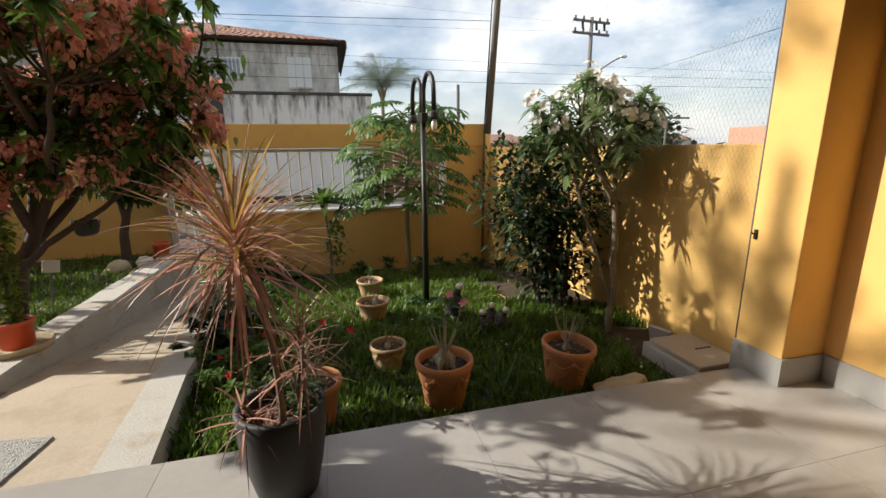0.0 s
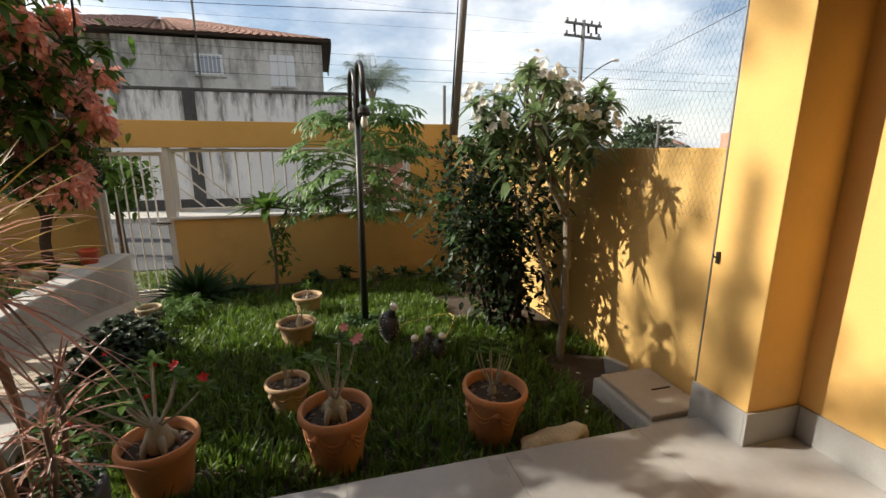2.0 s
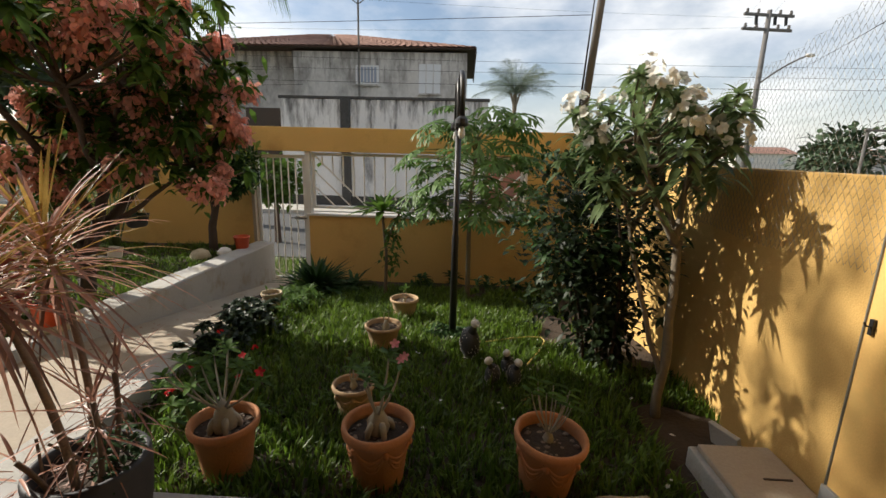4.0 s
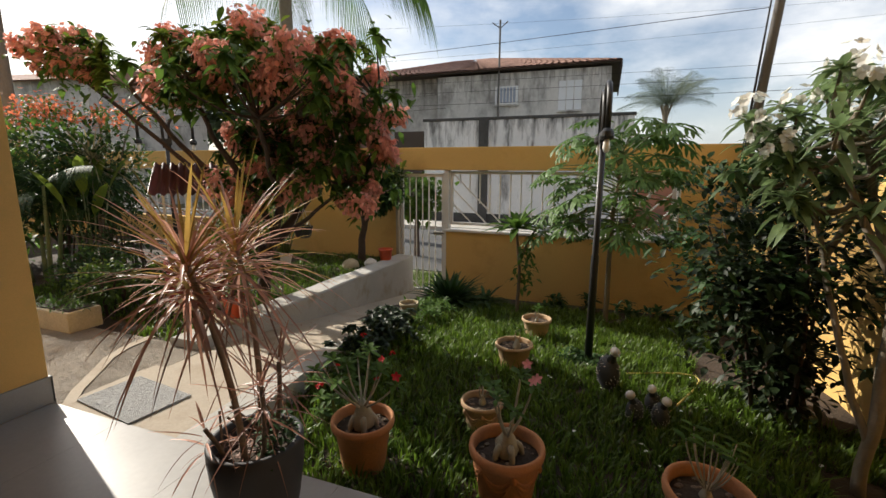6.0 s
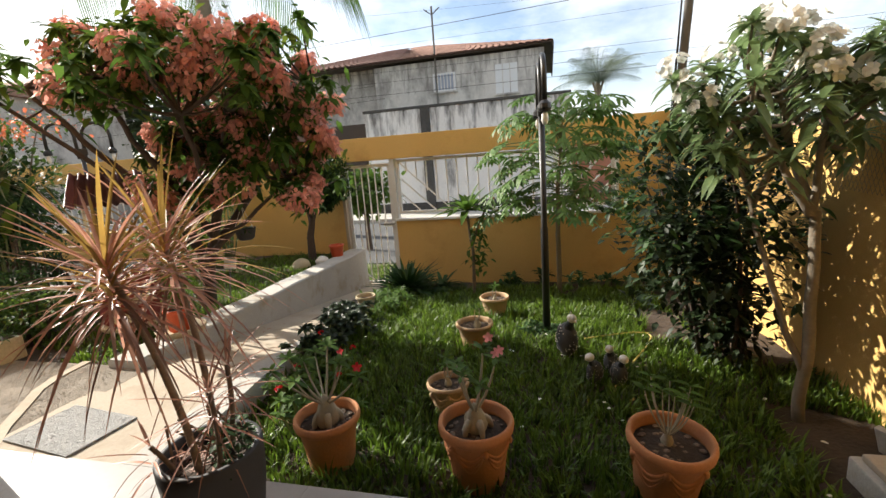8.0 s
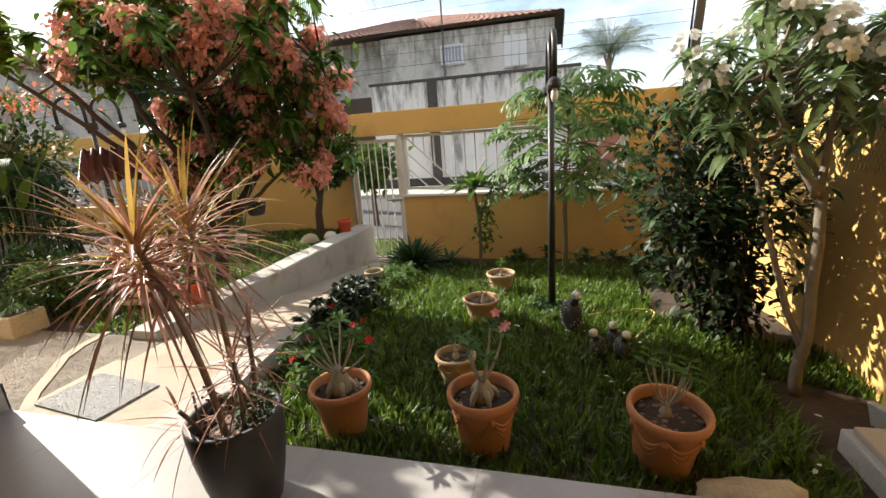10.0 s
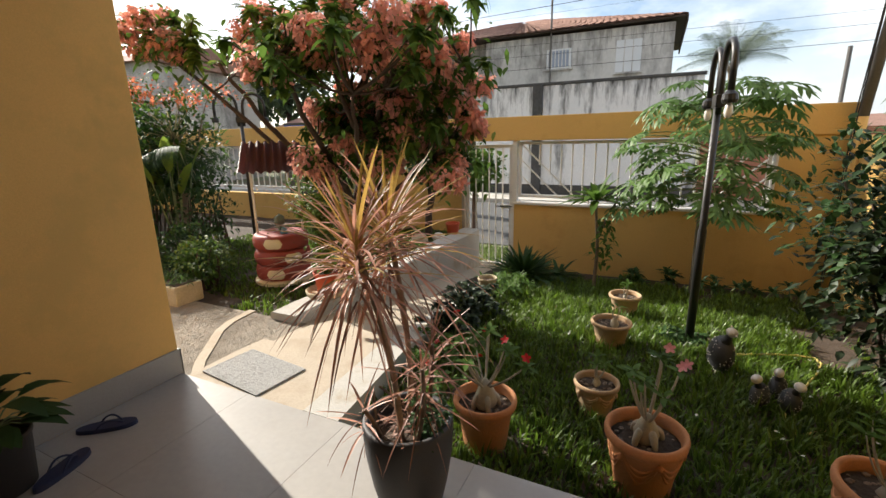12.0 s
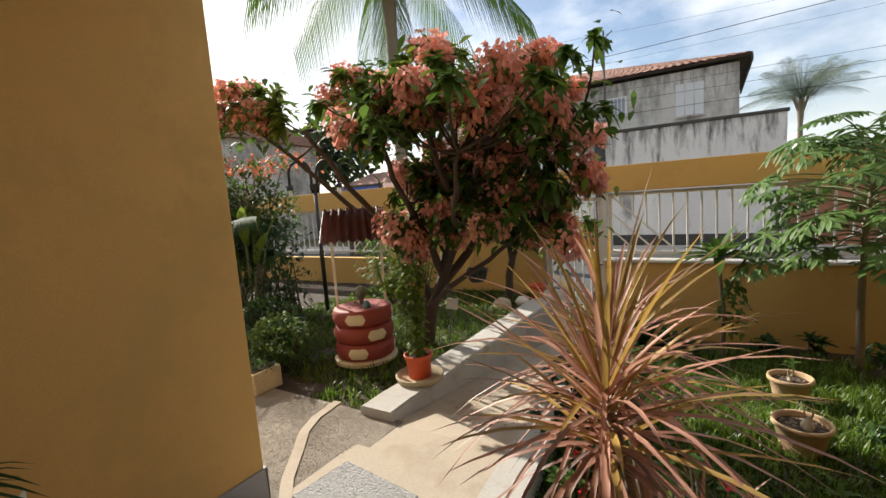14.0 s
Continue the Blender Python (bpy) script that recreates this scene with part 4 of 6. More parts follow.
for (p, n, L) in heads:
    strap_head(lv, p, n * 2 // 3, L, 0.0125, -0.16, 0.9, droop=0.68)
    strap_head(lg, p, n // 3, L * 1.05, 0.0135, 0.35, 0.98, droop=0.5)
    strap_head(dry, (p[0], p[1], p[2] - 0.07), 18, L * 0.6, 0.010, -0.75, 0.05, droop=1.15)
for (p, n, L) in small:
    strap_head(lv, p, n, L, 0.010, -0.2, 0.95)
    strap_head(dry, (p[0], p[1], p[2] - 0.05), 8, L * 0.8, 0.006, -0.9, 0.0, droop=0.6)
for k in range(40):
    a = rng.uniform(0, 6.28)
    r = rng.uniform(0, 0.15)
    dry.blade((r * math.cos(a), r * math.sin(a), 0.02), rand_dir(-0.1, 0.7), rng.uniform(0.06, 0.16), 0.008, 0.2)
part("foliage", lv.mesh("foliage", DRAC), None, t)
part("inner_foliage", lg.mesh("inner_foliage", DRAC_GREEN), None, t, "olive and orange inner leaves")
part("dry_foliage", dry.mesh("dry_foliage", DRAC_DRY), None, t)
lv = Leaves()
for k in range(150):
    a, r = rng.uniform(-0.6, 1.2), rng.uniform(0.03, 0.17)
    lv.blade((r * math.cos(a), r * math.sin(a), rng.uniform(0.0, 0.16)), rand_dir(-0.2, 0.8), 0.04, 0.018, 0.3, 0.2)
part("undergrowth", lv.mesh("undergrowth", LEAF_DARK), None, t)


# ---- pots on the lawn ----
def pot_profile(r, h):
    return [(r * 0.60, 0), (r * 0.66, h * 0.02), (r * 0.70, h * 0.10), (r * 0.78, h * 0.45), (r * 0.88, h * 0.80), (r * 0.93, h * 0.84), (r * 1.0, h * 0.87), (r * 1.02, h * 0.93), (r * 1.0, h * 0.985), (r * 0.96, h), (r * 0.90, h * 0.99), (r * 0.87, h * 0.95), (r * 0.85, h * 0.84)]


def clay_pot(loc, r, h, mat, label, swag=True, tilt=0.0, group="lawn pots"):
    t = thing("flower_pot", loc, label, "pot", group)
    t.matrix_basis = pose(*loc, tilt, tilt * 0.6, rng.uniform(0, 90))
    part("pot", lathe(bmesh.new(), pot_profile(r, h), 36), mat, t, smooth=True)
    if swag:
        n = 6
        for k in range(n):
            bm = bmesh.new()
            a0, a1 = 2 * math.pi * k / n, 2 * math.pi * (k + 1) / n
            for drop, rad in ((0.16, 0.008), (0.26, 0.008), (0.36, 0.006)):
                pts = []
                for j in range(9):
                    u = j / 8
                    a = a0 + (a1 - a0) * u
                    z = h * (0.78 - drop * 4 * u * (1 - u))
                    rr = r * (0.60 + 0.36 * z / h) + 0.001
                    pts.append((rr * math.cos(a), rr * math.sin(a), z))
                tube(bm, pts, rad, 5)
            rr = r * 0.895
            blob(bm, (rr * math.cos(a0), rr * math.sin(a0), h * 0.74), 0.016, (1, 1, 1.3), 0.2, 1)
            part("swag", bm, mat, t, smooth=True)
    part("soil", lathe(bmesh.new(), [(r * 0.86, h * 0.80), (r * 0.5, h * 0.83), (0.0, h * 0.84)], 20, wobble=0.03), SOIL, t)
    bm = bmesh.new()
    for k in range(26):
        a, q = rng.uniform(0, 6.28), r * 0.78 * math.sqrt(rng.random())
        blob(bm, (q * math.cos(a), q * math.sin(a), h * 0.83), rng.uniform(0.006, 0.014), (1.3, 1, 0.6), 0.3, 1, k)
    tagged(part("mulch", bm, BARK, t, "dry bark chips"), kind="stuff")
    return t


def desert_rose(loc, size, arms, label, flower=None, leaves=20, caudex=1.0, spread=0.6, seed=1, thick=0.75):
    """Swollen stem with bare arms, a few leaves at the tips, and flowers."""
    r = random.Random(seed)
    t = thing("desert_rose", loc, label, "plant", "desert roses")
    bm = bmesh.new()
    cz = 0.11 * caudex
    lathe(bm, [(0.035 * caudex, -0.03), (0.05 * caudex, 0.0), (0.058 * caudex, cz * 0.3), (0.045 * caudex, cz * 0.65), (0.028 * caudex, cz), (0.012, cz * 1.25), (0.0, cz * 1.3)], 14, wobble=0.12)
    if caudex > 0.9:
        for a in (0.4, 2.4, 4.1, 5.3):
            tube(bm, arc((0.03 * math.cos(a), 0.03 * math.sin(a), cz * 0.5), (0.075 * math.cos(a), 0.075 * math.sin(a), -0.02), (0.01 * math.cos(a), 0.01 * math.sin(a), 0.02), 4), [0.022, 0.02, 0.017, 0.014, 0.01], 7)
    tips = []
    for k in range(arms):
        a = 2 * math.pi * k / arms + r.uniform(-0.5, 0.5)
        s = spread * r.uniform(0.5, 1.1)
        tip = Vector((math.cos(a) * s * size, math.sin(a) * s * size, cz + size * r.uniform(0.6, 1.0)))
        part("branch", tube(bmesh.new(), arc((0, 0, cz * 0.8), tip, (math.cos(a) * 0.012, math.sin(a) * 0.012, -0.01), 5), [thick * k for k in (0.011, 0.009, 0.008, 0.007, 0.006, 0.005)], 6), CAUDEX, t, smooth=True)
        tips.append(tip)
    part("stem", bm, CAUDEX, t, smooth=True)
    lv, fl = Leaves(), Leaves()
    for i, p in enumerate(tips):
        rosette(lv, p, leaves, 0.075, 0.026, -0.1, 0.9, 0.3, 0.25)
        if flower and i < flower[1]:
            for f in range(flower[2]):
                c = p + Vector((r.uniform(-0.03, 0.03), r.uniform(-0.03, 0.03), 0.04 + 0.01 * f))
                axis = Vector((r.uniform(-0.4, 0.4), -0.7, 0.6)).normalized()
                side = axis.cross(Vector((1, 0, 0.2))).normalized()
                fl = Leaves()
                for j in range(5):
                    m = Matrix.Rotation(j * 2 * math.pi / 5, 3, axis)
                    fl.blade(c, (m @ side) + axis * 0.35, 0.027, 0.016, 0.1, 0.1, up=axis, shape=((0, 0.25), (0.5, 1), (0.85, 0.8), (1, 0.2)))
                part("flower", fl.mesh("flower", flower[0]), None, t)
    part("leaves", lv.mesh("leaves", LEAF), None, t)
    return t


gz = ground_z
# (x, y, radius, height, material, label)
clay_pot((1.40, 2.40, gz(0, 2.4) - 0.01), 0.172, 0.33, TERRA, "large terracotta pot with swags, leaning on the lawn", tilt=4)
desert_rose((1.41, 2.40, 0.10), 0.24, 12, "nearly leafless desert rose in a terracotta pot", None, 3, 0.45, 0.42, 3, 0.4)
clay_pot((0.59, 2.40, gz(0, 2.4) - 0.01), 0.175, 0.33, TERRA, "large terracotta pot with swags on the lawn")
desert_rose((0.59, 2.40, 0.105), 0.27, 8, "desert rose with pale pink flowers in a terracotta pot", (ROSE_PETAL, 2, 2), 6, 0.95, 0.42, 5, 0.8)
clay_pot((-0.18, 2.40, gz(0, 2.4) - 0.01), 0.165, 0.30, TERRA, "terracotta pot beside the ramp border", swag=False)
desert_rose((-0.18, 2.40, 0.08), 0.28, 10, "desert rose with thick roots and red buds", (RED_PETAL, 2, 1), 8, 1.1, 0.78, 8, 0.7)
clay_pot((0.32, 2.97, gz(0, 3) - 0.02), 0.13, 0.22, TERRA_PALE, "weathered pale pot on the lawn")
desert_rose((0.32, 2.97, 0.0), 0.12, 3, "seedling in a weathered pot", None, 7, 0.4, 0.4, 10)
clay_pot((0.315, 4.0, gz(0, 4) - 0.01), 0.155, 0.22, TERRA_PALE, "wide weathered terracotta pot on the lawn", swag=False)
desert_rose((0.34, 3.98, -0.04), 0.12, 2, "pruned desert rose stump in a wide pot", None, 2, 0.6, 0.2, 12)
clay_pot((0.37, 4.92, gz(0, 4.92) - 0.01), 0.15, 0.23, TERRA_PALE, "round weathered terracotta pot on the lawn", swag=False)
desert_rose((0.37, 4.92, -0.12), 0.13, 2, "single-stemmed seedling in a round pot", None, 8, 0.35, 0.1, 14)


# ---- garden lamps ----
def garden_lamp(loc, h, label, rz, arm=0.15):
    t = thing("garden_lamp", loc, label, "lamp", "garden lamps", rz)
    bm = lathe(bmesh.new(), [(0.032, 0), (0.032, h * 0.42), (0.026, h * 0.43), (0.026, h * 0.86), (0.0, h * 0.86)], 14)
    part("pole", bm, BLACK_METAL, t, smooth=True)
    part("collar", boxed(-0.07, 0.07, -0.03, 0.03, h * 0.82, h * 0.86, 0.01), BLACK_METAL, t)
    for sg in (-1, 1):
        pts = [(sg * 0.035, 0, h * 0.80), (sg * 0.04, 0, h * 0.92)]
        for k in range(9):
            a = math.pi * (1 - k / 8)
            pts.append((sg * (0.04 + arm / 2 + arm / 2 * math.cos(a)), 0, h * 0.93 + arm / 2 * math.sin(a) * 1.15))
        pts.append((sg * (0.04 + arm), 0, h * 0.855))
        a = part("arm", tube(bmesh.new(), pts, 0.021, 10), BLACK_METAL, t, smooth=True)
        x = sg * (0.04 + arm)
        part("socket", lathe(bmesh.new(), [(0.022, h * 0.86), (0.045, h * 0.85), (0.05, h * 0.835), (0.042, h * 0.825), (0.03, h * 0.825)], 14, (x, 0, 0)), BLACK_METAL, a)
        part("bulb", lathe(bmesh.new(), [(0.0, h * 0.783), (0.018, h * 0.787), (0.028, h * 0.80), (0.024, h * 0.815), (0.014, h * 0.826), (0.0, h * 0.827)], 12, (x, 0, 0)), BULB, a, "white glass bulb", smooth=True)
    return t


lamp = garden_lamp((0.90, 4.32, gz(0, 4.3) - 0.02), 2.27, "black two-armed iron garden lamp on the lawn", 95, 0.30)
garden_lamp((-5.05, 5.28, -0.08), 2.22, "black two-armed iron garden lamp in the side garden", 46, 0.30)
t = thing("lamp_ring_bed", (0.90, 4.32, gz(0, 4.3)), "low dark planting ring round the lamp foot", "planter")
part("rim", lathe(bmesh.new(), [(0.17, -0.03), (0.178, 0.02), (0.17, 0.032), (0.15, 0.032), (0.145, 0.0)], 24, wobble=0.03), BARK_DARK, t)
lv = Leaves()
for k in range(160):
    a, r = rng.uniform(0, 6.28), rng.uniform(0.05, 0.19)
    lv.blade((r * math.cos(a) - 0.04, r * math.sin(a), 0.03), rand_dir(0.0, 0.9), 0.10, 0.03, 0.3, 0.2)
part("leaves", lv.mesh("leaves", LEAF_DARK), None, t)


# ---- cement birds ----
def bird(loc, s, rz, label, head):
    """One cement bird; head: how large its white head is for its body."""
    bm = bmesh.new()
    blob(bm, (0, 0, 0.20), 0.10, (0.92, 1.15, 1.6), 0.05, 3)
    blob(bm, (0, -0.09, 0.11), 0.05, (0.8, 1.3, 1.0), 0.05, 2)
    tube(bm, [(0, 0.03, 0.31), (0, 0.06, 0.38), (0, 0.08, 0.42)], [0.05, 0.03, 0.024], 10)
    n0 = len(bm.faces)
    blob(bm, (0, 0.085, 0.43), 0.036 * head, (1, 1.2, 1), 0.03, 2)
    tube(bm, [(0, 0.115, 0.43), (0, 0.16, 0.415)], [0.012, 0.002], 8)
    tube(bm, [(0, 0.08, 0.45), (0, 0.07, 0.49)], [0.012, 0.003], 6)
    tube(bm, [(-0.03, 0, 0.08), (-0.03, 0.01, -0.02)], 0.008, 6)
    tube(bm, [(0.03, 0, 0.08), (0.03, 0.01, -0.02)], 0.008, 6)
    n1 = len(bm.faces)
    r = random.Random(3)
    for k in range(110):
        a, z = r.uniform(0, 6.28), r.uniform(-0.8, 0.85)
        q = math.sqrt(1 - z * z)
        blob(bm, (0.094 * q * math.cos(a), 0.117 * q * math.sin(a), 0.20 + 0.162 * z), 0.005, (1, 1, 1), 0, 1)
    ob = solid("bird_statue", bm, FEATHER, label, "statue", "bird statues", smooth=True)
    ob.data.materials.append(BONE)
    for i, f in enumerate(ob.data.polygons):
        f.material_index = 1 if i >= n0 else 0
    ob.matrix_basis = pose(*loc, 0, 0, rz) @ Matrix.Diagonal((s, s, s, 1))
    return ob


bird((1.05, 3.78, gz(0, 3.8)), 0.82, -150, "speckled slate guinea fowl statue with a white head", 1.15)
for x, y, rz in ((1.21, 3.38, 130), (1.33, 3.54, 160), (1.36, 3.38, -150)):
    bird((x, y, gz(0, y) - 0.01), 0.52, rz, "small speckled guinea chick statue with a white head", 1.5)

# ---- inspection box, stones, hose ----
t = thing("inspection_box", (2.44, 2.38, -0.2), "concrete inspection box with a worn lid beside the wall", "box")
part("body", boxed(-0.24, 0.16, -0.28, 0.26, -0.06, 0.15, 0.012), KERB, t)
lid = part("lid", boxed(-0.21, 0.15, -0.24, 0.23, 0.15, 0.185, 0.01), CONCRETE, t, "worn beige cement lid")
part("slot", boxed(-0.03, 0.1, -0.02, -0.01, 0.1855, 0.19), DARK_WOOD, lid)
ob = solid("broken_slab", boxed(-0.09, 0.09, -0.015, 0.015, 0, 0.16, 0.006), KERB, "broken concrete slab leaning on the garden wall", "slab")
ob.matrix_basis = pose(2.5, 2.78, -0.18, 18, 0, -70)
bm = blob(bmesh.new(), (0, 0, 0), 0.17, (1.2, 0.5, 0.26), 0.3, 3, 4.0)
ob = solid("stepping_stone", bm, STONE, "pale flat stone at the edge of the porch", "stone", smooth=True)
ob.matrix_basis = pose(1.68, 2.19, -0.08, 0, 0, 8)
bm = tube(bmesh.new(), [(1.2 + 0.35 * math.sin(k * 0.5) + 0.05 * k, 3.9 + 0.10 * k * math.cos(k * 0.35) + 0.2, gz(0, 4.1) + 0.045) for k in range(12)], 0.007, 6)
solid("garden_hose", bm, HOSE, "thin yellow hose lying in the grass", "hose")


# ---- side garden ----
# wishing well of three painted tyres with a small sheet roof
well = thing("tyre_well", (-3.12, 3.95, -0.04), "toy wishing well of three red painted tyres with a maroon roof", "planter", "", 41)
part("base_ring", lathe(bmesh.new(), [(0.27, 0), (0.31, 0.005), (0.315, 0.04), (0.28, 0.05), (0.27, 0.05)], 32), CREAM, well, "chalky white base ring")
for k in range(3):
    z = 0.05 + 0.165 * k
    prof = [(0.24, z)] + [(0.235 + 0.06 * math.cos(a) ** 0.6 if math.cos(a) > 0 else 0.235, z + 0.0825 + 0.0825 * math.sin(a)) for a in [radians(-85 + 17 * j) for j in range(11)]] + [(0.24, z + 0.165)]
    tyre = part("tyre", lathe(bmesh.new(), prof, 40), TYRE_RED, well, smooth=True)
    for a0 in ((-104, 0, 110) if k != 1 else (-64, 40, 170)):
        bm = bmesh.new()
        rows = []
        for i in range(9):
            row = []
            for j in range(7):
                u, v = -1 + 2 * i / 8, -1 + 2 * j / 6
                vv = v * math.sqrt(max(0, 1 - abs(u) ** 3)) * (1 - 0.12 * math.cos(u * 3.1))
                a = radians(a0) + u * 0.34
                r = 0.2975 - 0.012 * vv * vv
                row.append(bm.verts.new((r * math.cos(a), r * math.sin(a), z + 0.0825 + 0.056 * vv)))
            rows.append(row)
        for a, b in zip(rows, rows[1:]):
            for j in range(6):
                bm.faces.new((a[j], b[j], b[j + 1], a[j + 1]))
        part("spot", bm, CREAM, tyre, "cream painted spot", smooth=True)
part("soil", lathe(bmesh.new(), [(0.24, 0.47), (0.1, 0.5), (0.0, 0.505)], 20, wobble=0.03), SOIL, well)
for sx in (-1, 1):
    part("post", boxed(sx * 0.235 - 0.012, sx * 0.235 + 0.012, -0.012, 0.012, 0.40, 1.30, 0.002), BONE, well, "thin white post")
part("crossbar", tube(bmesh.new(), [(-0.25, 0, 1.20), (0.25, 0, 1.20)], 0.008), BONE, well)
bm = bmesh.new()
nx = 42
for sg in (-1, 1):
    rows = []
    for j in range(3):
        row = []
        for i in range(nx + 1):
            x = (-0.33 + 0.66 * i / nx) * (0.86 + 0.07 * j)
            wv = 0.016 * math.sin(i / nx * 2 * math.pi * 8)
            y, z = sg * 0.21 * j / 2, 1.50 - 0.30 * j / 2
            row.append(bm.verts.new((x, y + sg * wv * 0.7, z + wv)))
        rows.append(row)
    for a, b in zip(rows, rows[1:]):
        for i in range(nx):
            bm.faces.new((a[i], a[i + 1], b[i + 1], b[i]))
bmesh.ops.solidify(bm, geom=bm.faces[:], thickness=0.006)
part("roof", bm, WELL_ROOF, well, "corrugated maroon sheet roof", smooth=True)
t = thing("succulent", (-3.12, 3.95, 0.455), "grey-green succulents growing in the tyre well", "plant")
bm = bmesh.new()
blob(bm, (-0.02, 0.02, 0.17), 0.06, (1, 1, 1.25), 0.3, 2)
tube(bm, [(-0.02, 0.02, 0), (-0.02, 0.02, 0.14)], 0.025, 8)
part("cactus", bm, material("grey_green_succulent", (0.14, 0.17, 0.12), 0.7, vary=0.3, scale=20), t)
lv = Leaves()
for k in range(150):
    a, r = rng.uniform(0, 6.28), 0.21 * math.sqrt(rng.random())
    lv.blade((r * math.cos(a), r * math.sin(a), 0.0), rand_dir(0.0, 0.9), rng.uniform(0.08, 0.16), 0.03, 0.4, 0.2)
part("leaves", lv.mesh("leaves", LEAF), None, t)
bm = lathe(bmesh.new(), [(0.028, 0), (0.04, 0.01), (0.042, 0.05), (0.03, 0.09), (0.012, 0.10), (0.0, 0.105)], 14)
ob = solid("glass_jar", bm, material("blue_grey_glazed", (0.10, 0.2, 0.25), 0.15), "small blue-grey jar standing in the well", "jar", smooth=True)
ob.matrix_basis = pose(-3.0, 3.88, 0.47)

# red pot on a saucer at the kerb's end, with a climbing plant
t = thing("saucer", (-2.19, 3.55, 0.045), "round weathered cement saucer on the kerb", "saucer")
part("dish", lathe(bmesh.new(), [(0.15, 0), (0.185, 0.005), (0.20, 0.05), (0.19, 0.055), (0.17, 0.03), (0.0, 0.025)], 28, wobble=0.01), STONE, t, smooth=True)
t = thing("flower_pot", (-2.19, 3.55, 0.07), "small bright orange-red plastic pot on a saucer", "pot")
part("pot", lathe(bmesh.new(), [(0.085, 0), (0.09, 0.005), (0.105, 0.16), (0.115, 0.162), (0.118, 0.195), (0.108, 0.197), (0.10, 0.16)], 28), ORANGE, t, smooth=True)
part("soil", lathe(bmesh.new(), [(0.102, 0.165), (0.0, 0.172)], 16), SOIL, t)
t = thing("climbing_plant", (-2.19, 3.55, 0.235), "tall straggly yellow-green climber in a red pot", "plant")
bm, lv = bmesh.new(), Leaves()
for k in range(5):
    tip = Vector((rng.uniform(-0.12, 0.08), rng.uniform(-0.08, 0.08), rng.uniform(0.55, 0.78)))
    pts = arc((rng.uniform(-0.03, 0.03), 0, 0), tip, (rng.uniform(-0.06, 0.06), rng.uniform(-0.05, 0.05), 0), 8)
    tube(bm, pts, 0.005, 5)
    for p in pts[1:]:
        for j in range(15):
            lv.blade(p + Vector((rng.gauss(0, 0.03), rng.gauss(0, 0.03), rng.gauss(0, 0.03))), rand_dir(-0.6, 0.5), rng.uniform(0.03, 0.06), 0.03, 0.3, 0.2)
for k in range(170):
    d = rand_dir()
    lv.blade((-0.07 + d.x * 0.17, d.y * 0.15, 0.64 + d.z * 0.12), rand_dir(-0.8, 0.4), rng.uniform(0.04, 0.07), 0.035, 0.3, 0.2)
part("stems", bm, STEM_GREEN, t)
part("leaves", lv.mesh("leaves", LEAF_LIGHT), None, t)


# hanging pots on the flowering tree
def hanging_pot(loc, mat, label, r=0.09):
    t = thing("hanging_pot", loc, label, "pot", "hanging pots")
    part("pot", lathe(bmesh.new(), [(r * 0.6, 0), (r * 0.8, 0.02), (r, 0.11), (r * 1.05, 0.12), (r * 0.95, 0.12), (r * 0.85, 0.06)], 22), mat, t, smooth=True)
    lv = Leaves()
    for k in range(70):
        a, q = rng.uniform(0, 6.28), rng.uniform(0.2, 1.0) * r
        lv.blade((q * math.cos(a), q * math.sin(a), 0.11), rand_dir(-0.2, 0.9), rng.uniform(0.04, 0.09), 0.02, 0.6, 0.2)
    part("leaves", lv.mesh("leaves", LEAF_DARK), None, t)
    for k in range(3):
        a = 2.1 * k
        part("cord", tube(bmesh.new(), [(r * math.cos(a), r * math.sin(a), 0.12), (0, 0, 0.34)], 0.003, 4), BONE, t)
    return t


hanging_pot((-2.36, 3.85, 0.70), TERRA, "clay hanging pot under the flowering tree", 0.08)
hanging_pot((-2.02, 4.35, 0.70), CHARCOAL, "dark hanging pot under the flowering tree", 0.10)
ob = solid("white_plaque", boxed(-0.06, 0.06, -0.008, 0.008, 0, 0.11, 0.004), BONE, "small white plaque leaning on the tree trunk", "plaque")
ob.matrix_basis = pose(-2.45, 4.55, 0.35, -12, 10, 30)
part("prop", tube(bmesh.new(), [(0, 0, 0.02), (0.02, 0.03, -0.38)], 0.008), POLE, ob)
for x, y, r, m, lab in ((-2.62, 6.2, 0.13, STONE, "pale round stone by the small clipped tree"), (-2.42, 6.45, 0.10, BONE, "white rounded stone by the small clipped tree")):
    ob = solid("round_stone", blob(bmesh.new(), (0, 0, 0.09), r, (1, 1, 0.85), 0.12, 3, x), m, lab, "stone", "round stones", smooth=True)
    ob.matrix_basis = pose(x, y, -0.13)
t = thing("flower_pot", (-2.30, 6.72, -0.03), "small red plastic pot on the kerb by the gate", "pot")
part("pot", lathe(bmesh.new(), [(0.08, 0), (0.085, 0.004), (0.105, 0.16), (0.115, 0.165), (0.115, 0.19), (0.105, 0.19), (0.098, 0.15), (0.0, 0.14)], 24), ORANGE, t, smooth=True)

# long planter box at the yard's edge
t = thing("planter_box", (-3.62, 2.98, -0.02), "low yellowed cement planter box at the yard edge", "planter")
part("trough", boxed(-0.36, 0.26, -0.14, 0.14, 0, 0.19, 0.015), STONE, t)
part("soil", boxed(-0.33, 0.23, -0.11, 0.11, 0.188, 0.2), SOIL, t)
lv = Leaves()
for k in range(300):
    lv.blade((rng.uniform(-0.33, 0.23), rng.uniform(-0.11, 0.11), 0.19), rand_dir(0.2, 1.0), rng.uniform(0.06, 0.16), 0.014, 0.4)
part("undergrowth", lv.mesh("undergrowth", LEAF), None, t)

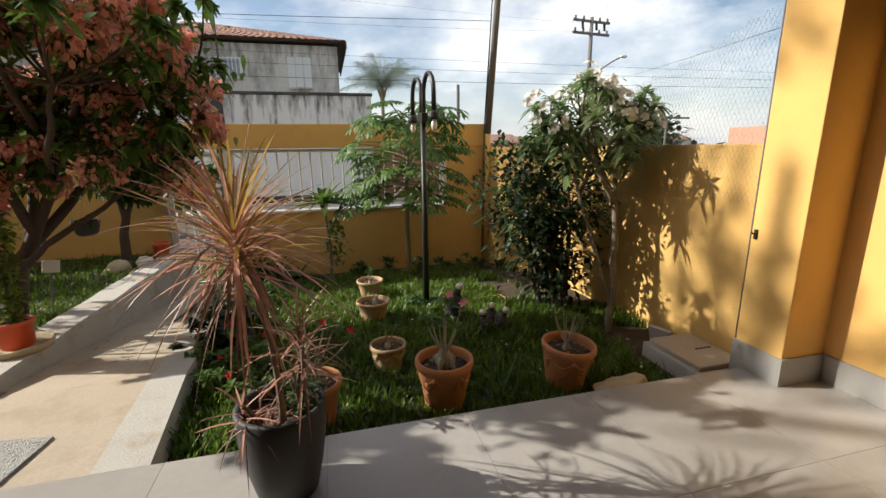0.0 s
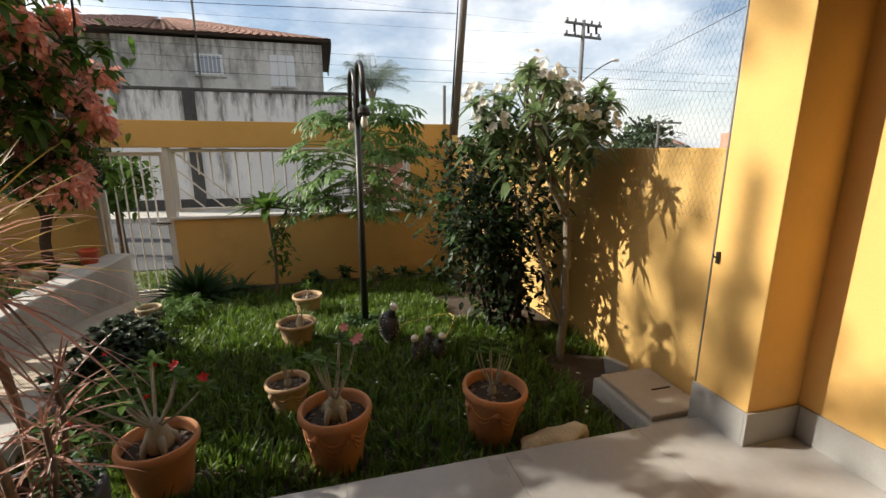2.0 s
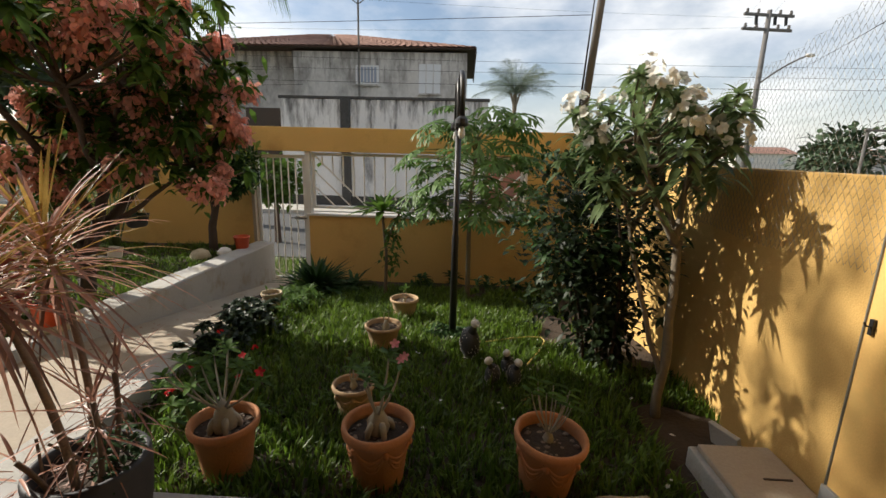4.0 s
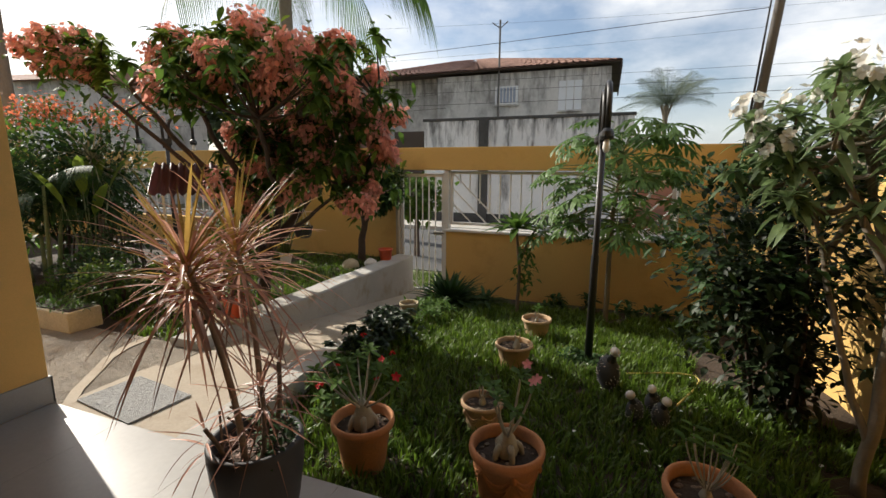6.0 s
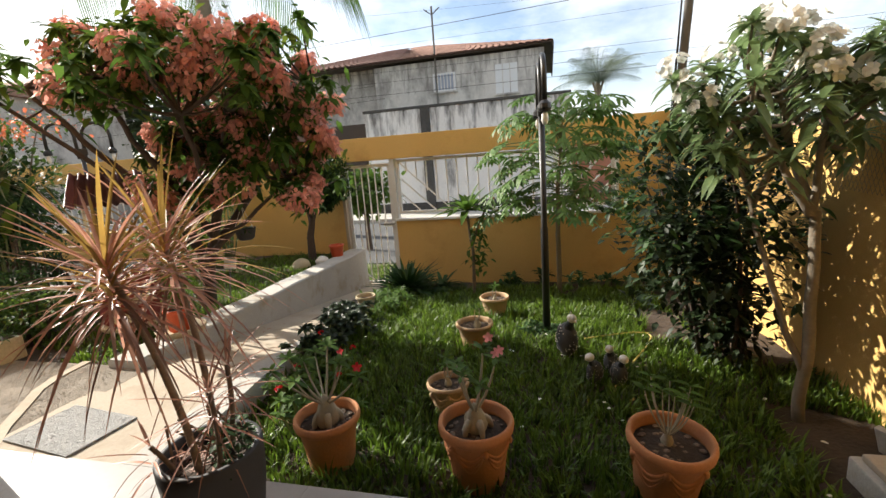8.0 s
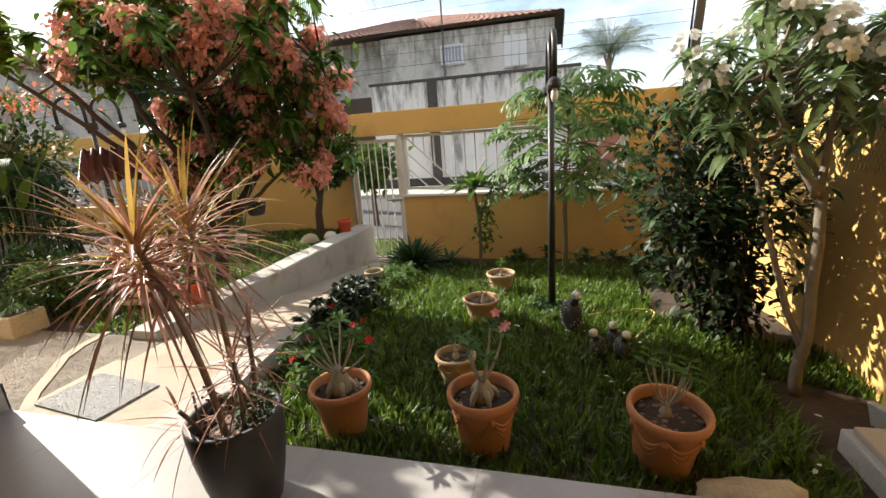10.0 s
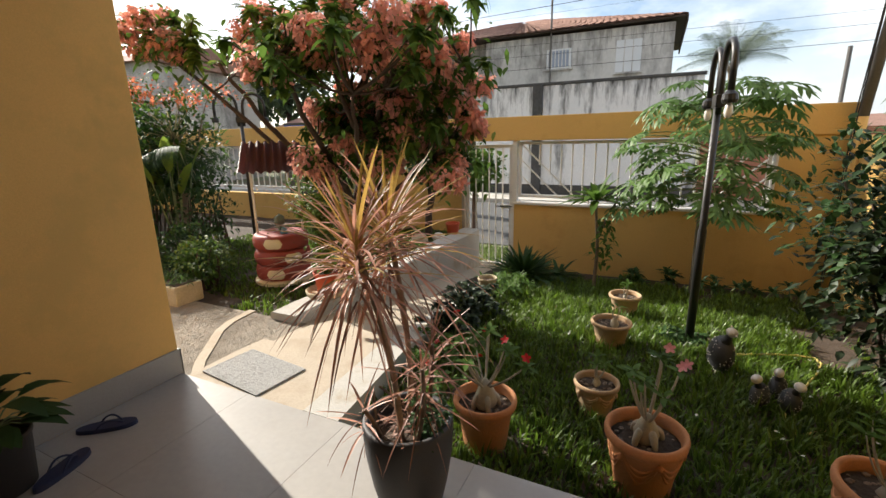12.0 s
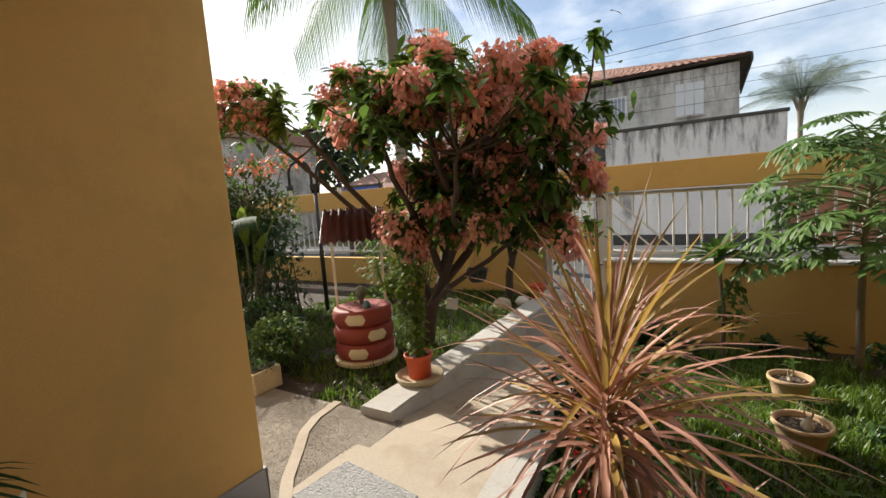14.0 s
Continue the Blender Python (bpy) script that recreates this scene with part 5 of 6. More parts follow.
bushy("clipped_shrub", (-3.72, 3.42, -0.05), "small bright yellow-green shrub", (0, 0, 0.30), (0.30, 0.28, 0.22), 900, 0.055, 0.028, LEAF, 6, lo=0.5, mat2=LEAF_LIGHT)
bushy("clipped_shrub", (-4.35, 3.7, -0.05), "low green shrub behind the planter box", (0, 0, 0.3), (0.45, 0.35, 0.28), 1000, 0.07, 0.035, LEAF_DARK, 6, lo=0.5, mat2=LEAF)
bushy("tall_shrub", (-6.45, 4.65, -0.06), "tall dense green shrub in the side garden", (0.1, 0.2, 1.25), (0.95, 0.9, 0.85), 3000, 0.13, 0.055, LEAF_DARK, 12, lo=0.35, mat2=LEAF, bumps=0.4)
bushy("tall_shrub", (-7.6, 4.2, -0.06), "tall leafy shrub at the far side of the garden", (0, 0, 1.1), (1.1, 0.9, 1.05), 2600, 0.15, 0.06, LEAF, 10, lo=0.35, mat2=LEAF_LIGHT, bumps=0.4)
bushy("loose_shrub", (-4.15, 5.9, -0.09), "loose yellow-green shrub behind the garden lamp", (0, 0, 0.65), (0.6, 0.5, 0.55), 1500, 0.08, 0.035, LEAF, 9, lo=0.3, mat2=LEAF_LIGHT, bumps=0.5)
bushy("loose_shrub", (-5.0, 4.45, -0.06), "loose twiggy shrub in the side garden", (0, 0, 0.6), (0.45, 0.4, 0.5), 700, 0.09, 0.035, LEAF_DARK, 14, lo=0.3, bumps=0.5, spread=0.25)

# banana-like plants with long upright leaves
def broad_leaved(loc, n, length, width, label):
    t = thing("broad_leaved_plant", loc, label, "plant", "broad-leaved plants")
    lv = Leaves()
    for k in range(n):
        a = k * 2.4
        s = rng.uniform(0.1, 0.4)
        top = Vector((math.cos(a) * s, math.sin(a) * s, length * rng.uniform(0.7, 1.1)))
        part("stalk", tube(bmesh.new(), [(0.03 * math.cos(a), 0.03 * math.sin(a), -0.02), top * 0.9], [0.014, 0.008], 6), STEM_GREEN, t, smooth=True)
        lv.blade(top * 0.85, top + Vector((math.cos(a) * 0.3, math.sin(a) * 0.3, 0)), length * 0.55, width, 0.25, 0.35, shape=((0, 0.2), (0.2, 0.85), (0.5, 1.0), (0.8, 0.7), (1, 0)))
    part("leaves", lv.mesh("leaves", LEAF_LIGHT), None, t)
    return t


broad_leaved((-4.3, 6.75, -0.12), 9, 1.35, 0.17, "broad-leaved plant with long bright green leaves")
broad_leaved((-5.55, 4.4, -0.06), 7, 1.30, 0.15, "broad-leaved plant with long upright green leaves")

# spiky dry-tipped yucca
t = thing("yucca", (-5.85, 4.75, -0.06), "spiky yucca with dry straw-coloured leaf tips", "plant")
part("trunk", tube(bmesh.new(), arc((0, 0, 0), (0, 0, 1.55), (0.04, 0, 0), 5), [0.06, 0.055, 0.05, 0.05, 0.045, 0.04], 8), BARK, t, smooth=True)
lv = Leaves()
strap_head(lv, (0, 0, 1.6), 90, 0.55, 0.02, -0.5, 0.95)
part("foliage", lv.mesh("foliage", material("straw_leaf", (0.30, 0.27, 0.14), 0.6, vary=0.2, island=0.35, translucent=0.3)), None, t)

# orange bougainvillea spilling over the street wall
t = thing("bougainvillea", (-6.6, 5.3, -0.07), "orange-pink bougainvillea spilling above the tall shrubs", "shrub")
lv, fl = Leaves(), Leaves()
for k in range(9):
    tip = Vector((rng.uniform(-1.4, 1.2), rng.uniform(-0.4, 0.4), rng.uniform(2.15, 2.5)))
    bm = bmesh.new()
    tube(bm, arc((rng.uniform(-0.1, 0.1), 0, 0), tip, (0, 0, 0.3), 8), [0.02 - 0.0018 * i for i in range(9)], 6)
    part("stem", bm, BARK, t, smooth=True)
    for j in range(70):
        p = tip + Vector((rng.gauss(0, 0.22), rng.gauss(0, 0.18), rng.gauss(0, 0.10)))
        lv.blade(p, rand_dir(), 0.07, 0.04, 0.3, 0.2)
    for j in range(80):
        p = tip + Vector((rng.gauss(0, 0.26), rng.gauss(0, 0.2), rng.gauss(0.0, 0.09)))
        fl.blade(p, rand_dir(), 0.06, 0.05, 0.3, 0.2)
part("leaves", lv.mesh("leaves", LEAF), None, t)
part("blossom", fl.mesh("blossom", material("orange_pink_bract", (0.75, 0.22, 0.11), 0.6, vary=0.15, island=0.2, translucent=0.4)), None, t, "orange-pink bracts")

# ---- plants along the ramp and the street wall ----
def rosette_plant(name, loc, n, length, width, label, mat, lo=0.1, hi=0.95, droop=0.4, category="plant", heads=1, flowers=None, spread=0.12):
    t = thing(name, loc, label, category)
    lv, bm, fl = Leaves(), bmesh.new(), Leaves()
    for h in range(heads):
        c = Vector((rng.gauss(0, spread), rng.gauss(0, spread), rng.uniform(0.02, 0.18))) if heads > 1 else Vector((0, 0, 0.03))
        tube(bm, [(c.x * 0.6, c.y * 0.6, -0.03), c], 0.008, 5)
        rosette(lv, c, n, length, width, lo, hi, droop, 0.3)
        if flowers and h % flowers[1] == 0:
            fl = Leaves()
            for j in range(12):
                d = rand_dir(-0.2, 1)
                fl.blade(c + Vector((0, 0, 0.08)) + d * 0.008, d, 0.022, 0.017, 0.1, 0.2, up=rand_dir())
            part("flower", fl.mesh("flower", flowers[0]), None, t)
    tagged(part("stem_tuft", bm, STEM_GREEN, t), kind="stuff")
    part("leaves", lv.mesh("leaves", mat), None, t)
    return t


rosette_plant("agave_fern", (-0.95, 6.0, gz(0, 6.0)), 150, 0.68, 0.05, "dark green clump of arching strap leaves by the gate", LEAF_DARK, 0.4, 0.98, 0.32)
rosette_plant("agave_fern", (-0.55, 6.35, gz(0, 6.3)), 60, 0.46, 0.05, "dark clump of arching leaves by the street wall", LEAF_DARK, 0.05, 0.97, 0.5)
for x, y in ((0.45, 6.75), (0.75, 6.85), (1.3, 6.7), (1.75, 6.85), (2.2, 6.5)):
    rosette_plant("low_plant", (x, y, gz(0, y)), 9, 0.16, 0.05, "low dark leafy plant along the street wall", LEAF_DARK, heads=6, spread=0.11)
for x, y, h in ((-0.98, 4.15, 30), (-1.06, 4.55, 30), (-0.95, 3.75, 24)):
    rosette_plant("leafy_border_plant", (x, y, gz(0, y) + 0.02), 14, 0.08, 0.048, "dark round-leaved plant along the ramp border", LEAF_SHRUB, heads=h + 14, spread=0.12)
for x, y, h in ((-0.80, 2.95, 12), (-0.83, 3.35, 12), (-0.55, 2.75, 10), (-0.62, 3.15, 8)):
    rosette_plant("flowering_border_plant", (x, y, gz(0, y) + 0.01), 9, 0.085, 0.032, "low plant with small red flowers beside the ramp", LEAF, heads=h, flowers=(RED_PETAL, 10), spread=0.13)
for x, y in ((-1.12, 5.35), (-0.95, 5.6), (-0.8, 5.2), (-0.9, 4.95)):
    rosette_plant("low_plant", (x, y, gz(0, y)), 10, 0.14, 0.03, "low green foliage by the ramp", LEAF, heads=9, spread=0.12)
clay_pot((-1.08, 4.95, gz(0, 4.95) - 0.02), 0.11, 0.24, STONE, "pale cement pot by the ramp", swag=False, group="")


# ---- corner post, mesh, cables, poles ----
t = thing("corner_post", (2.55, 7.1, -0.66), "tall wooden post in the garden corner, painted yellow below", "post")
part("painted_foot", tube(bmesh.new(), [(0, 0, 0), (0.03, 0, 2.25)], 0.055, 12), YELLOW_WALL, t, "yellow painted foot", smooth=True)
part("pole", tube(bmesh.new(), [(0.03, 0, 2.25), (0.32, 0, 6.3)], [0.054, 0.047], 12), POLE, t, smooth=True)
for k in range(2):
    part("cable", tube(bmesh.new(), [(-0.05 - 0.02 * k, -0.05, 0.3), (-0.03 - 0.02 * k, -0.05, 2.3), (0.07, -0.05, 4.3)], 0.008, 5), CABLE, t)

# chicken wire above the garden wall
t = thing("wire_mesh", (2.585, 2.16, 1.02), "loose hexagonal chicken wire fixed over the garden wall", "mesh")
bm = bmesh.new()
cell, yl = 0.034, 1.55
nrow = 34
for j in range(nrow):
    pts = []
    for i in range(int(yl / cell * 2)):
        y = i * cell / 2
        z = j * cell + (cell * 0.45 if (i + j) % 2 else -cell * 0.45)
        top = 1.18 - 0.25 * y
        if z > top:
            continue
        sag = 0.02 * math.sin(y * 3.1 + j * 0.2) * (0.3 + z)
        pts.append(Vector((-0.012 + sag * 0.5, y, z + 0.012 * math.sin(y * 6))))
    if len(pts) > 2:
        tube(bm, pts, 0.00095, 3, cap=False)
tagged(part("wire", bm, WIRE, t), kind="stuff")
part("edge_wire", tube(bmesh.new(), [(0, 0.0, -0.05), (-0.01, 0, 1.22)], 0.005, 6), WIRE, t)
# Thin bar added to draw the dark edge line where pillar meets garden wall.
bm = bmesh.new()
tube(bm, [(2.463, 2.124, 0.17), (2.463, 2.124, 2.8)], 0.005, 6)
solid("conduit", bm, WIRE, "thin grey bar drawn as the edge line between pillar and garden wall", "pipe")
t = thing("bracket", (2.44, 2.09, 0.86), "small dark metal bracket on the pillar", "bracket")
part("plate", boxed(0.012, 0.026, -0.008, 0.008, -0.03, 0.03, 0.002), BLACK_METAL, t)
part("hook", tube(bmesh.new(), [(0.015, 0, 0.0), (-0.005, 0.0, 0.005), (-0.012, 0, 0.018)], 0.004, 6), BLACK_METAL, t)


def line(p, q, sag, r=0.012, n=14):
    return tube(bmesh.new(), arc(p, q, (0, 0, -sag), n), r, 4)


def power_pole(loc, h, label, rz, lamp=True):
    t = thing("power_pole", loc, label, "pole", "power poles", rz)
    part("post", tube(bmesh.new(), [(0, 0, -0.3), (0, 0, h)], [0.2, 0.13], 10), POLE, t, smooth=True)
    for z in (h - 0.35, h - 1.15):
        arm = part("crossarm", boxed(-1.6, 1.6, -0.07, 0.07, z, z + 0.16, 0.02), POLE, t)
        for x in (-1.4, -0.7, 0.7, 1.4):
            part("insulator", lathe(bmesh.new(), [(0.05, z + 0.16), (0.1, z + 0.22), (0.06, z + 0.3), (0.09, z + 0.36), (0.0, z + 0.42)], 8, (x, 0, 0)), POLE, arm)
    for x in (-0.9, 0.3, 1.0):
        part("fuse", tube(bmesh.new(), [(x, -0.15, h - 0.4), (x, -0.2, h - 0.85)], 0.09, 6), CABLE, t)
    if lamp:
        a = part("lamp_arm", tube(bmesh.new(), arc((0, 0, h - 4.2), (2.6, -0.3, h - 2.5), (0, 0, 0.15), 6), 0.05, 6), POLE, t)
        part("lamp_head", blob(bmesh.new(), (2.85, -0.3, h - 2.45), 0.2, (1.7, 0.8, 0.6), 0.05, 2), BONE, a, smooth=True)
    return t


power_pole((18.7, 30, GROUND_Z), 10.9, "weathered utility pole with two crossarms and a street lamp", 8)
t = thing("power_pole", (27.5, 32, GROUND_Z), "slim distant pole with a single crossarm", "pole", "power poles")
part("post", tube(bmesh.new(), [(0, 0, 0), (0, 0, 4.4)], 0.1, 8), POLE, t)
part("crossarm", boxed(-0.2, 2.2, -0.06, 0.06, 4.2, 4.35), POLE, t)
t = thing("power_pole", (6.2, 21, GROUND_Z), "slim distant grey pole across the street", "pole", "power poles")
part("post", tube(bmesh.new(), [(0, 0, 0), (0, 0, 5.0)], 0.07, 8), POLE, t)

cables = [((-40, 14, 5.6), (2.6, 7.1, 3.3), 0.5, 0.012), ((-45, 16, 5.1), (30, 16.3, 4.2), 0.5, 0.016), ((-45, 16, 5.5), (30, 16.3, 4.5), 0.5, 0.014), ((-45, 16, 4.7), (30, 16.3, 3.95), 0.6, 0.02), ((-45, 16, 6.6), (18.7, 30, 9.2), 0.8, 0.016), ((-45, 15, 9.4), (18.0, 30, 9.7), 0.8, 0.014),
          ((2.55, 2.16, 2.04), (18.7, 30, 6.3), 0.3, 0.007), ((3.0, -2, 8.4), (17.5, 30, 9.7), 0.6, 0.012), ((4.5, -2, 9.2), (18.2, 30, 9.0), 0.6, 0.012), ((2.62, 7.06, 3.6), (9, -2, 9.5), 0.2, 0.008), ((-45, 16, 3.5), (-5, 17, 3.7), 0.3, 0.02), ((-45, 16, 4.0), (-8, 24, 5.4), 0.3, 0.02)]
for p, q, sag, r in cables:
    solid("overhead_cable", line(p, q, sag, r * 0.32), CABLE, "thin black overhead cable above the street", "cable", "overhead cables")


# ---- palms ----
def frond_mesh(length, drop, n=46, width=0.028, leaflet=0.5, mat=None, hang=0.75):
    lv = Leaves()
    pts = [Vector((length * s, 0, length * (0.42 * s - drop * s * s))) for s in [i / 14 for i in range(15)]]
    for k in range(n):
        s = 0.12 + 0.88 * k / n
        i = min(int(s * 14), 13)
        p = pts[i].lerp(pts[i + 1], s * 14 - i)
        d = (pts[i + 1] - pts[i]).normalized()
        L = leaflet * (0.45 + 1.1 * s * (1.15 - s) * 1.9)
        for sg in (-1, 1):
            lv.blade(p, d * 0.55 + Vector((0, sg * 0.8, -0.25)), L * rng.uniform(0.85, 1.1), width, hang, 0.0, shape=((0, 0.6), (0.35, 1), (0.7, 0.7), (1, 0)))
    for i in range(14):
        p, q = pts[i], pts[i + 1]
        lv.blade(p, q - p, (q - p).length * 1.05, 0.05 * (1 - i / 16), 0, 0.4, shape=((0, 1), (0.5, 1), (1, 0.9)))
    return lv.mesh("frond", mat or LEAF)


def palm(loc, h, label, n, length, leaflet, mat, bark_r=0.14, width=0.028, tilt=-18, drops=(0.55, 0.85, 1.15), leaflets=40, hang=0.75):
    t = thing("palm_tree", loc, label, "palm tree", "palm trees")
    bm = lathe(bmesh.new(), [(bark_r * 1.3, -0.2), (bark_r, 0.6), (bark_r * 0.9, h * 0.8), (bark_r * 1.25, h * 0.93), (bark_r * 1.5, h), (bark_r * 0.6, h + 0.25), (0, h + 0.4)], 16)
    part("trunk", bm, BARK_PALE, t, smooth=True)
    meshes = [frond_mesh(length, d, leaflets, width, leaflet, mat, hang) for d in drops]
    for k in range(n):
        f = new("frond", meshes[k % 3])
        f.parent = t
        f.matrix_basis = Matrix.LocRotScale((0, 0, h + 0.05), Euler((0, radians(tilt + 20 * math.sin(k * 1.9)), k * 2.39996)), (1, 1, 1))
    for k in range(10):
        a = k * 0.63
        part("leaf_base", tube(bmesh.new(), [(bark_r * 0.9 * math.cos(a), bark_r * 0.9 * math.sin(a), h - 0.5), (bark_r * 2.6 * math.cos(a), bark_r * 2.6 * math.sin(a), h + 0.35)], [0.06, 0.03], 6), BARK_PALE, t)
    return t


palm((-10.2, 14.5, GROUND_Z), 10.7, "tall palm with grey trunk and long drooping fronds", 17, 4.6, 1.2, LEAF, 0.24, width=0.045, leaflets=56, hang=1.3)
# Haze is mixed into the far palm's leaf colour, greyer and lighter.
palm((4.75, 38, GROUND_Z), 6.6, "distant feathery palm beyond the houses", 36, 2.9, 0.6, material("hazy_palm", (0.15, 0.19, 0.14), 0.7, vary=0.2), 0.16, width=0.02, tilt=-48, drops=(0.2, 0.55, 1.0), leaflets=36, hang=0.9)

# ---- neighbouring houses and far trees ----
def far_house(loc, w, d, h, wall, label, brick=False, rz=0):
    t = thing("far_house", loc, label, "house", "far houses", rz)
    part("wall", boxed(-w / 2, w / 2, 0, d, 0, h), wall, t)
    bm = bmesh.new()
    vs = [bm.verts.new(c) for c in ((-w / 2 - 0.4, -0.4, h), (w / 2 + 0.4, -0.4, h), (w / 2 + 0.4, d + 0.4, h), (-w / 2 - 0.4, d + 0.4, h), (-w / 2 - 0.4, d / 2, h + d * 0.16), (w / 2 + 0.4, d / 2, h + d * 0.16))]
    for f in ((0, 1, 5, 4), (2, 3, 4, 5), (1, 2, 5), (3, 0, 4), (0, 3, 2, 1)):
        bm.faces.new([vs[k] for k in f])
    part("roof", bm, ROOF_TILE, t)
    for k in range(2):
        x = -w / 4 + k * w / 2
        part("window", boxed(x - 0.6, x + 0.6, -0.05, 0.03, h * 0.4, h * 0.75), WINDOW_WHITE, t)
    return t


far_house((-27, 14.5, GROUND_Z), 9, 8, 6.3, PLASTER, "dark grey neighbouring house with a low roof", rz=10)
far_house((-16, 20, GROUND_Z), 6, 7, 3.0, material("orange_render", (0.42, 0.2, 0.1), 0.9), "low orange-walled house up the street")
far_house((62, 95, GROUND_Z), 12, 9, 3.4, BONE, "distant white house with a clay roof")
far_house((80, 90, GROUND_Z), 10, 9, 3.2, PLASTER, "distant grey house with a clay roof")
far_house((46, 100, GROUND_Z), 12, 9, 3.0, PLASTER, "distant low house with a clay roof")
far_house((20, 60, GROUND_Z), 14, 8, 2.6, material("far_red_render", (0.35, 0.14, 0.08), 0.9), "low red-walled building behind the street")
t = thing("brick_building", (34.5, 24, GROUND_Z), "unfinished clay-block building with bare concrete posts", "building")
part("wall", boxed(-2.6, 3, 0, 6, 0, 3.4), BRICK, t)
for x in (-2.3, -0.4, 1.6):
    part("post", boxed(x - 0.15, x + 0.15, 0.1, 0.4, 3.4, 4.9, 0.01), KERB, t)
t = thing("tarpaulin_stall", (-12.4, 14.5, GROUND_Z), "blue tarpaulin hung on a low stall across the street", "stall")
part("sheet", boxed(-0.9, 0.9, 0, 0.06, 2.2, 2.9), BLUE_SHEET, t)
part("frame", boxed(-1.0, 1.0, 0.07, 0.2, 0, 3.0), DARK_WOOD, t)


def far_tree(loc, r, h, label, n=500, mat=FAR_GREEN):
    t = thing("far_tree", loc, label, "tree", "far trees")
    part("trunk", tube(bmesh.new(), [(0, 0, -0.2), (0, 0, h - r * 0.3)], [r * 0.12, r * 0.05], 8), BARK_DARK, t)
    lv = Leaves()
    leafy_mass(lv, (0, 0, h), (r, r, r * 0.75), n, r * 0.26, r * 0.16, 0.4, bumps=0.6)
    part("crown", lv.mesh("crown", mat), None, t)
    return t


far_tree((-24, 26, GROUND_Z), 3.2, 6.6, "dark leafy tree beyond the neighbouring house", 900)
far_tree((-29, 27, GROUND_Z), 3.0, 6.0, "dark leafy tree beyond the neighbouring house", 700)
far_tree((34, 42, GROUND_Z), 3.4, 2.6, "round dark tree over the distant roofs", 900)
far_tree((29, 36, GROUND_Z), 1.9, 2.3, "round dark tree over the distant roofs", 700)
far_tree((-3.45, 10.6, GROUND_Z), 0.75, 1.5, "leafy street tree behind the gate", 900, LEAF)
lv = Leaves()
for k in range(2600):
    a = radians(rng.uniform(-78, 70))
    d = rng.uniform(130, 200)
    lv.blade((math.sin(a) * d, math.cos(a) * d, GROUND_Z + rng.uniform(0, 4.2) * (0.6 + 0.4 * math.sin(a * 23))), rand_dir(), 3.2, 2.2, 0.2)
tagged(new("far_woods", lv.mesh("far_woods", FAR_GREEN)), "distant band of dark woods on the horizon", "woods", kind="stuff")


# tall tree up the street, whose high crown shades the porch pillar
t = thing("tall_tree", (-12.0, 6.9, GROUND_Z), "tall slender street tree with a high open crown", "tree")
woody(t, BARK, [([(0, 0, -0.1), (0.1, 0, 4), (0, 0.1, 8), (0.1, 0, 11.2)], 0.16, 0.05), ([(0, 0.1, 8), (0.5, -0.7, 9.6), (0.7, -1.3, 11)], 0.06, 0.03), ([(0, 0.1, 8), (-0.3, 0.9, 9.8), (-0.4, 1.2, 11.4)], 0.06, 0.03), ([(0, 0.1, 8.6), (0.4, 0.5, 10.4), (0.2, 0.2, 12.4)], 0.05, 0.02)])
lv = Leaves()
for k in range(22):
    c, d = in_ball((0.1, -0.2, 11.0), (1.5, 1.9, 1.7), 0.3)
    for j in range(26):
        lv.blade(c + Vector((rng.gauss(0, 0.2), rng.gauss(0, 0.2), rng.gauss(0, 0.16))), rand_dir(-0.8, 0.5), 0.2, 0.075, 0.3, 0.2)
part("crown", lv.mesh("crown", LEAF), None, t)

# arching palm clump in the side garden
t = thing("palm_clump", (-6.0, 4.05, -0.06), "clump of arching green palm fronds in the side garden", "palm")
clump = [frond_mesh(1.15, d, 34, 0.014, 0.30, LEAF_DARK) for d in (0.42, 0.6)]
for k in range(5):
    foot = Vector((0.16 * math.cos(k * 1.26), 0.16 * math.sin(k * 1.26), 0))
    top = foot * 1.8 + Vector((0, 0, rng.uniform(0.75, 1.25)))
    part("cane", tube(bmesh.new(), arc(foot, top, (0, 0, 0.02), 4), [0.03, 0.027, 0.024, 0.02, 0.016], 8), STEM_GREEN, t, smooth=True)
    for j in range(5):
        leaf = new("frond", clump[j % 2])
        leaf.parent = t
        sc = rng.uniform(0.75, 1.05)
        leaf.matrix_basis = Matrix.LocRotScale(top, Euler((rng.uniform(-0.3, 0.3), rng.uniform(-0.75, -0.1), k * 1.26 + j * 1.2 + rng.uniform(-0.3, 0.3))), (sc, sc, sc))


# ---- porch things ----
ob = solid("door_mat", bmesh.new(), MAT, "grey looped doormat lying on the ramp", "mat")
bm = bmesh.new()
bmesh.ops.create_grid(bm, x_segments=60, y_segments=40, size=0.5)
for v in bm.verts:
    v.co = Vector((v.co.x * 0.56, v.co.y * 0.37, 0.012 + 0.004 * noise.noise(v.co * 60)))
bmesh.ops.solidify(bm, geom=bm.faces[:], thickness=0.012)
bm.to_mesh(ob.data)
bm.free()
ob.matrix_basis = pose(-1.74, 2.27, -0.007, -0.8, 0, -7)


